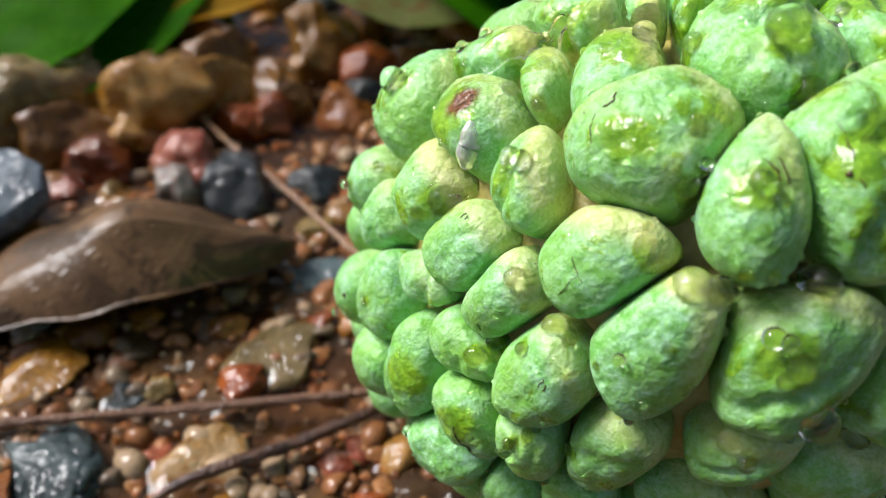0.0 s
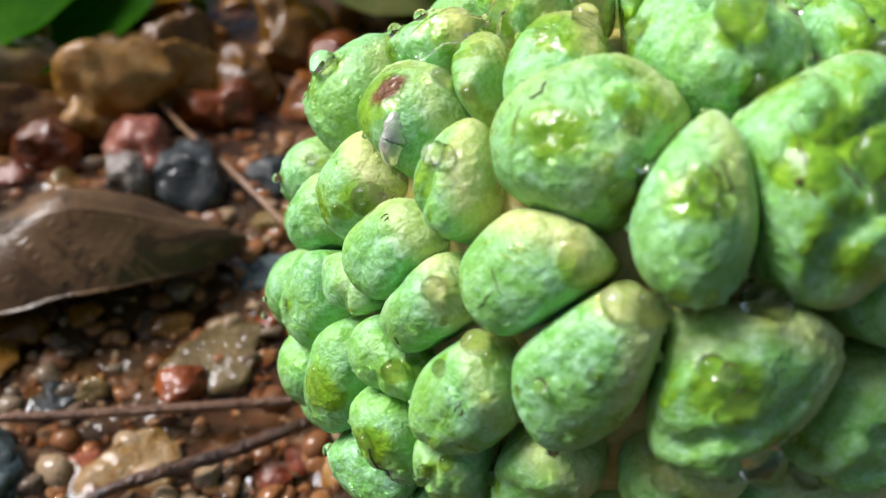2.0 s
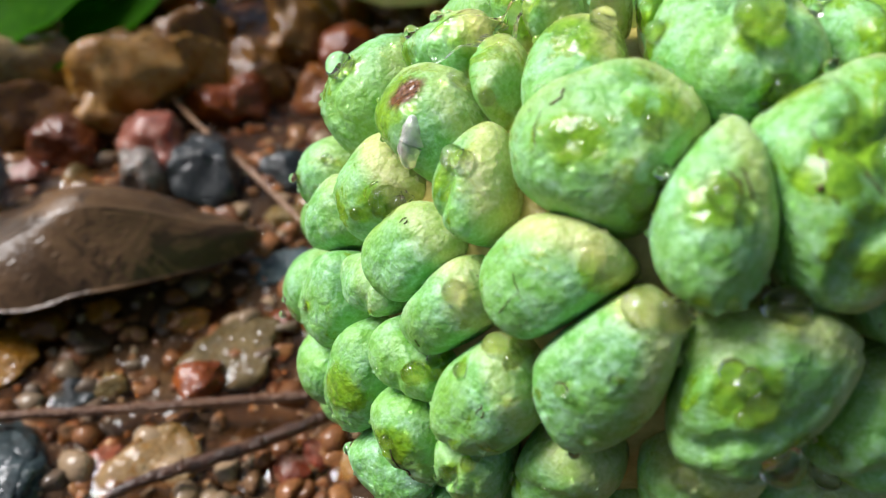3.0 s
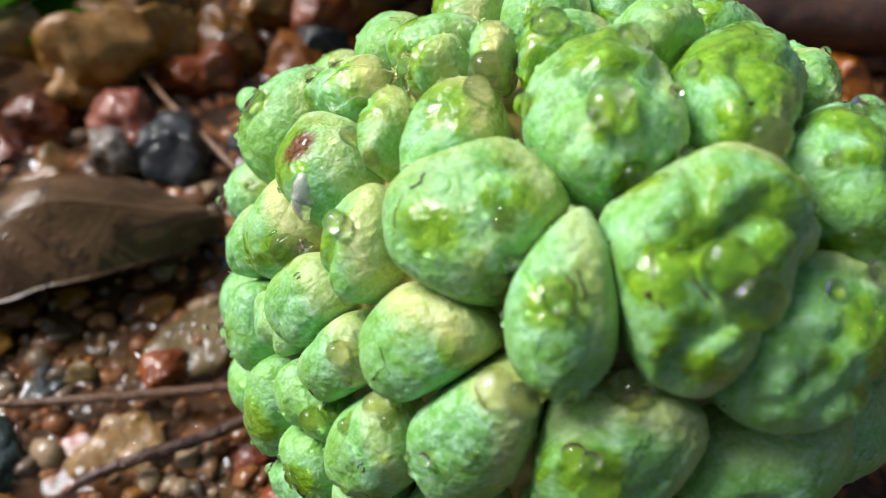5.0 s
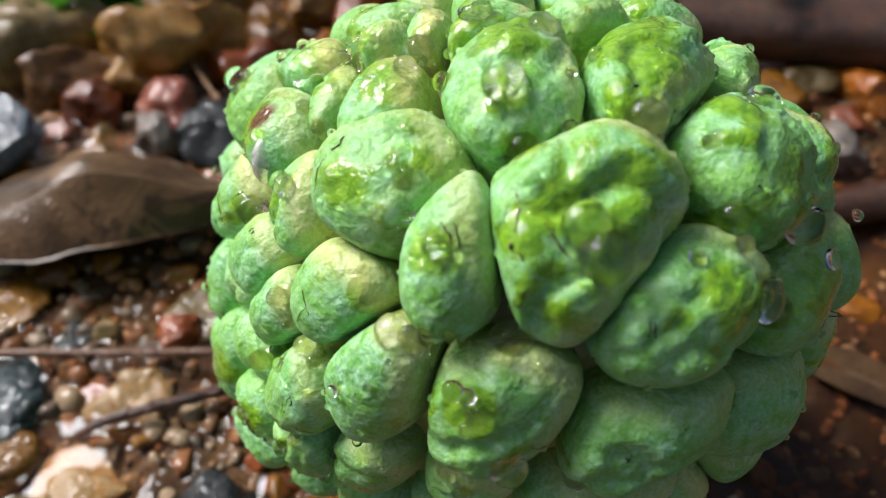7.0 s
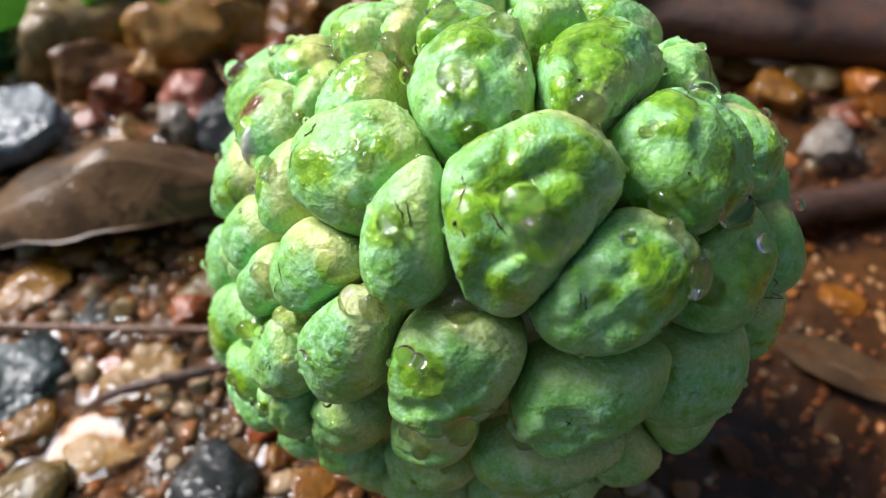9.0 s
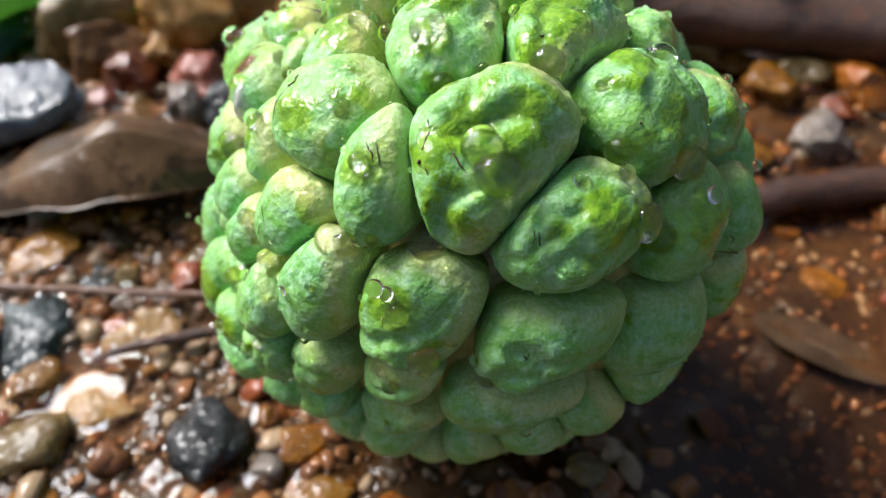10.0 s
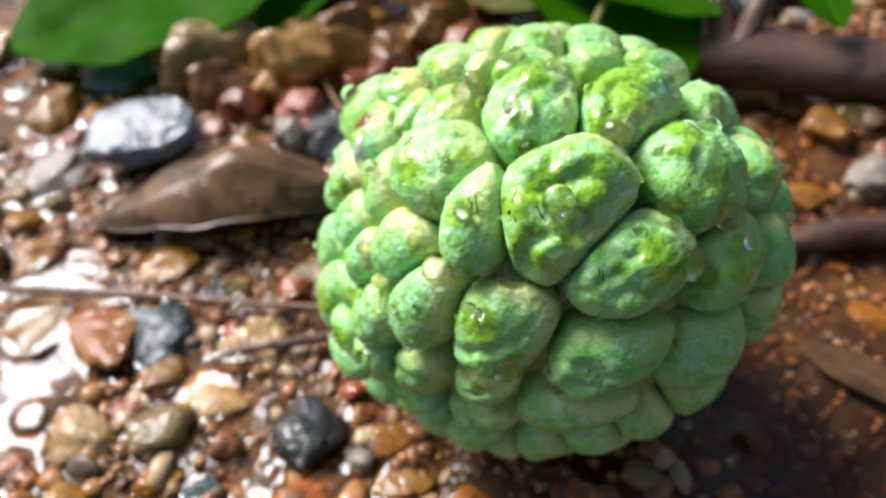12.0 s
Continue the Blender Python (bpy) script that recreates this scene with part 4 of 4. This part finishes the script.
# ---- leaves ----
def leaf(name, tip, heading, length, half, material, label, lift, wave=0.002, cup=0.15, full=0.85, near=1.0, seed=1, ribs=11, blunt=0.8, ragged=0.0):
    """A leaf from its tip along heading (degrees from +y towards -x is plus). lift(s, t) gives its height in metres."""
    thing = tagged(new(name), label, "leaf")
    c, s_ = math.cos(radians(heading)), math.sin(radians(heading))
    ahead, right = np.array([-s_, c, 0]), np.array([c, s_, 0])
    nu, nv = 70, 44
    s = np.repeat(np.linspace(0, 1, nu), nv)
    t = np.tile(np.linspace(-1, 1, nv), nu)
    w = (half * np.clip(np.sin(math.pi * np.clip(s, 0, 1) ** full), 0, None) ** blunt + 0.0004) * (1 + ragged * fractal(np.stack([s * 9, np.sign(t), 0 * s], 1), seed + 2, 3))
    p = np.array([*tip, 0]) + np.outer(s * length, ahead) + np.outer(np.where(t > 0, near, 1.0) * t * w, right)
    rib = np.abs(t)
    side = np.abs(((s * ribs - rib * 1.4) % 1.0) - 0.5) * 2
    vein = np.maximum(np.clip(1 - rib * w / 0.0011, 0, 1), 0.55 * np.clip(1 - (1 - side) / 0.10, 0, 1))
    p[:, 2] = lift(s, t) + cup * w * rib + wave * fractal(p * 45, seed, 2) - 0.0004 * vein
    low = p - (0, 0, 0.0003)
    i = np.arange(nu * nv).reshape(nu, nv)
    quad = np.stack([i[:-1, :-1], i[1:, :-1], i[1:, 1:], i[:-1, 1:]], -1).reshape(-1, 4)
    ring = np.concatenate([i[0, :], i[1:, -1], i[-1, -2::-1], i[-2:0:-1, 0]])
    nxt = np.roll(ring, -1)
    m = nu * nv
    f = np.concatenate([quad[:, ::-1], quad + m, np.stack([ring, nxt, nxt + m, ring + m], -1)])
    me = mesh_of("blade", np.concatenate([p, low]), f, material)
    me.attributes.new("vein", "FLOAT", "POINT").data.foreach_set("value", np.concatenate([vein, vein]).astype(np.float32))
    part("blade", me, thing)
    mid = p.reshape(nu, nv, 3)[:, nv // 2 - 1 : nv // 2 + 1].mean(1)[2::8] - (0, 0, 0.0005)
    me = tube_mesh("midrib", mid, np.linspace(0.0003, 0.0009, len(mid)), material, 8, 3)
    me.attributes.new("vein", "FLOAT", "POINT").data.foreach_set("value", np.ones(len(me.vertices), np.float32))
    part("midrib", me, thing)
    return thing


leaf("leaf", (-0.221, 0.090), -40.0, 0.135, 0.050, GREEN_LEAF, "fresh green leaf with a pale midrib resting on stones", lambda s, t: 0.010 + 0.008 * s, 0.002, 0.08, seed=3)
leaf("leaf", (-0.1390, 0.1015), -10, 0.115, 0.015, GREEN_LEAF, "fresh green leaf tucked under a larger green leaf", lambda s, t: 0.0090 + 0.003 * s, 0.0015, 0.10, seed=5)
leaf("leaf", (-0.0485, 0.127), -8, 0.120, 0.052, PALE_LEAF, "fading yellowish-green leaf with brown stains behind the fruit", lambda s, t: 0.022 + 0.006 * s, 0.0008, 0.05, seed=8)
leaf("leaf", (0.022, 0.126), 62, 0.10, 0.023, GREEN_LEAF, "fresh green leaf on the branch behind the fruit", lambda s, t: 0.028 + 0.010 * s, 0.002, 0.12, seed=11)
leaf("leaf", (0.015, 0.106), 42, 0.10, 0.026, GREEN_LEAF, "dull green leaf hanging behind the fruit", lambda s, t: 0.018 + 0.02 * s, 0.002, 0.12, seed=13)
leaf("leaf", (0.056, 0.122), 28, 0.05, 0.009, GREEN_LEAF, "small green leaf on the branch behind the fruit", lambda s, t: 0.030 + 0.016 * s, 0.001, 0.15, seed=17)
leaf("leaf", (-0.122, 0.147), -50, 0.035, 0.009, YELLOW_LEAF, "small curled yellow leaf among the stones", lambda s, t: 0.010 + 0 * s, 0.001, 0.3, seed=19)
# dead leaf folded over stones, its near edge off the ground
leaf("dead_leaf", (-0.143, 0.022), -70, 0.080, 0.025, DEAD_LEAF, "dark brown wet dead leaf arched over stones", lambda s, t: 0.0050 + 0.0135 * np.cos(0.5 * math.pi * np.clip(t * 0.8 - 0.1, -1, 1)) * np.sin(math.pi * np.clip(s * 0.9, 0, 1)) ** 0.8 + 0.006 * np.exp(-(((s - 0.62) / 0.16) ** 2) - ((t + 0.2) / 0.45) ** 2), 0.0014, 0.0, 1.1, 0.5, seed=23, blunt=0.75, ragged=0.05)
leaf("dead_leaf", (0.053, 0.030), -112, 0.032, 0.0050, TAN_LEAF, "tan dead leaf soaked in shallow water", lambda s, t: 0.0001 + 0.0011 * np.sin(math.pi * s), 0.0010, 0.05, seed=29)

# ---- branch, twigs ----
branch = tagged(new("branch"), "thick dark brown wet branch lying behind the fruit", "branch")
part("limb", tube_mesh("limb", [(0.009, 0.124, 0.0115), (0.014, 0.1245, 0.0130), (0.030, 0.126, 0.0140), (0.058, 0.126, 0.0136), (0.090, 0.1255, 0.0133), (0.13, 0.124, 0.0130), (0.20, 0.120, 0.0125)], [0.002, 0.0074, 0.0092, 0.0096, 0.0097, 0.0098, 0.0100], BARK, 28, 10, 0.08, 7), branch)
part("shoot", tube_mesh("shoot", [(0.026, 0.124, 0.018), (0.021, 0.132, 0.026), (0.012, 0.146, 0.034), (-0.005, 0.170, 0.040)], [0.0042, 0.0036, 0.0032, 0.003], BARK, 12, 6, 0.1, 8), branch)
part("shoot", tube_mesh("shoot", [(0.030, 0.124, 0.019), (0.033, 0.132, 0.028), (0.036, 0.143, 0.038), (0.038, 0.165, 0.050)], [0.0042, 0.0036, 0.003, 0.0028], BARK, 12, 6, 0.1, 9), branch)
part("petiole", tube_mesh("petiole", [(-0.015, 0.112, 0.020), (-0.012, 0.122, 0.030), (-0.006, 0.136, 0.037), (0.005, 0.152, 0.037)], [0.0011, 0.0012, 0.0012, 0.0013], PETIOLE, 8, 6), branch, "yellowish leaf stalk")
tagged(new("twig", tube_mesh("twig", [(-0.185, -0.012, 0.0052), (-0.150, -0.005, 0.0048), (-0.114, 0.002, 0.0042), (-0.082, 0.0065, 0.0044), (-0.060, 0.0095, 0.0050), (-0.040, 0.013, 0.0052)], [0.0007, 0.0009, 0.00095, 0.0009, 0.0009, 0.0008], TWIG, 10, 10, 0.2, 3)), "thin straight reddish-brown twig lying across the stones", "twig")
tagged(new("twig", tube_mesh("twig", [(-0.0835, -0.0120, 0.003), (-0.0785, -0.0085, 0.0042), (-0.073, -0.006, 0.0045), (-0.057, 0.002, 0.0042), (-0.045, 0.010, 0.003)], [0.0007, 0.0010, 0.0013, 0.0012, 0.0010], BARK, 10, 10, 0.3, 5)), "short crooked dark twig on the wet stones", "twig")
tagged(new("stalk", tube_mesh("stalk", [(-0.122, 0.126, 0.006), (-0.094, 0.092, 0.0065), (-0.076, 0.074, 0.0055), (-0.054, 0.050, 0.0045), (-0.042, 0.036, 0.004)], [0.0005, 0.0006, 0.0007, 0.0007, 0.0006], STALK, 8, 8, 0.15, 6)), "thin dry tan stalk among the stones", "stalk")
tagged(new("stick", tube_mesh("stick", [(0.046, 0.058, 0.002), (0.056, 0.064, 0.003), (0.075, 0.072, 0.0032), (0.11, 0.080, 0.0032), (0.16, 0.082, 0.003)], [0.002, 0.0042, 0.0048, 0.005, 0.005], BARK, 16, 8, 0.2, 12)), "dark wet stick half sunk in the soil", "stick")
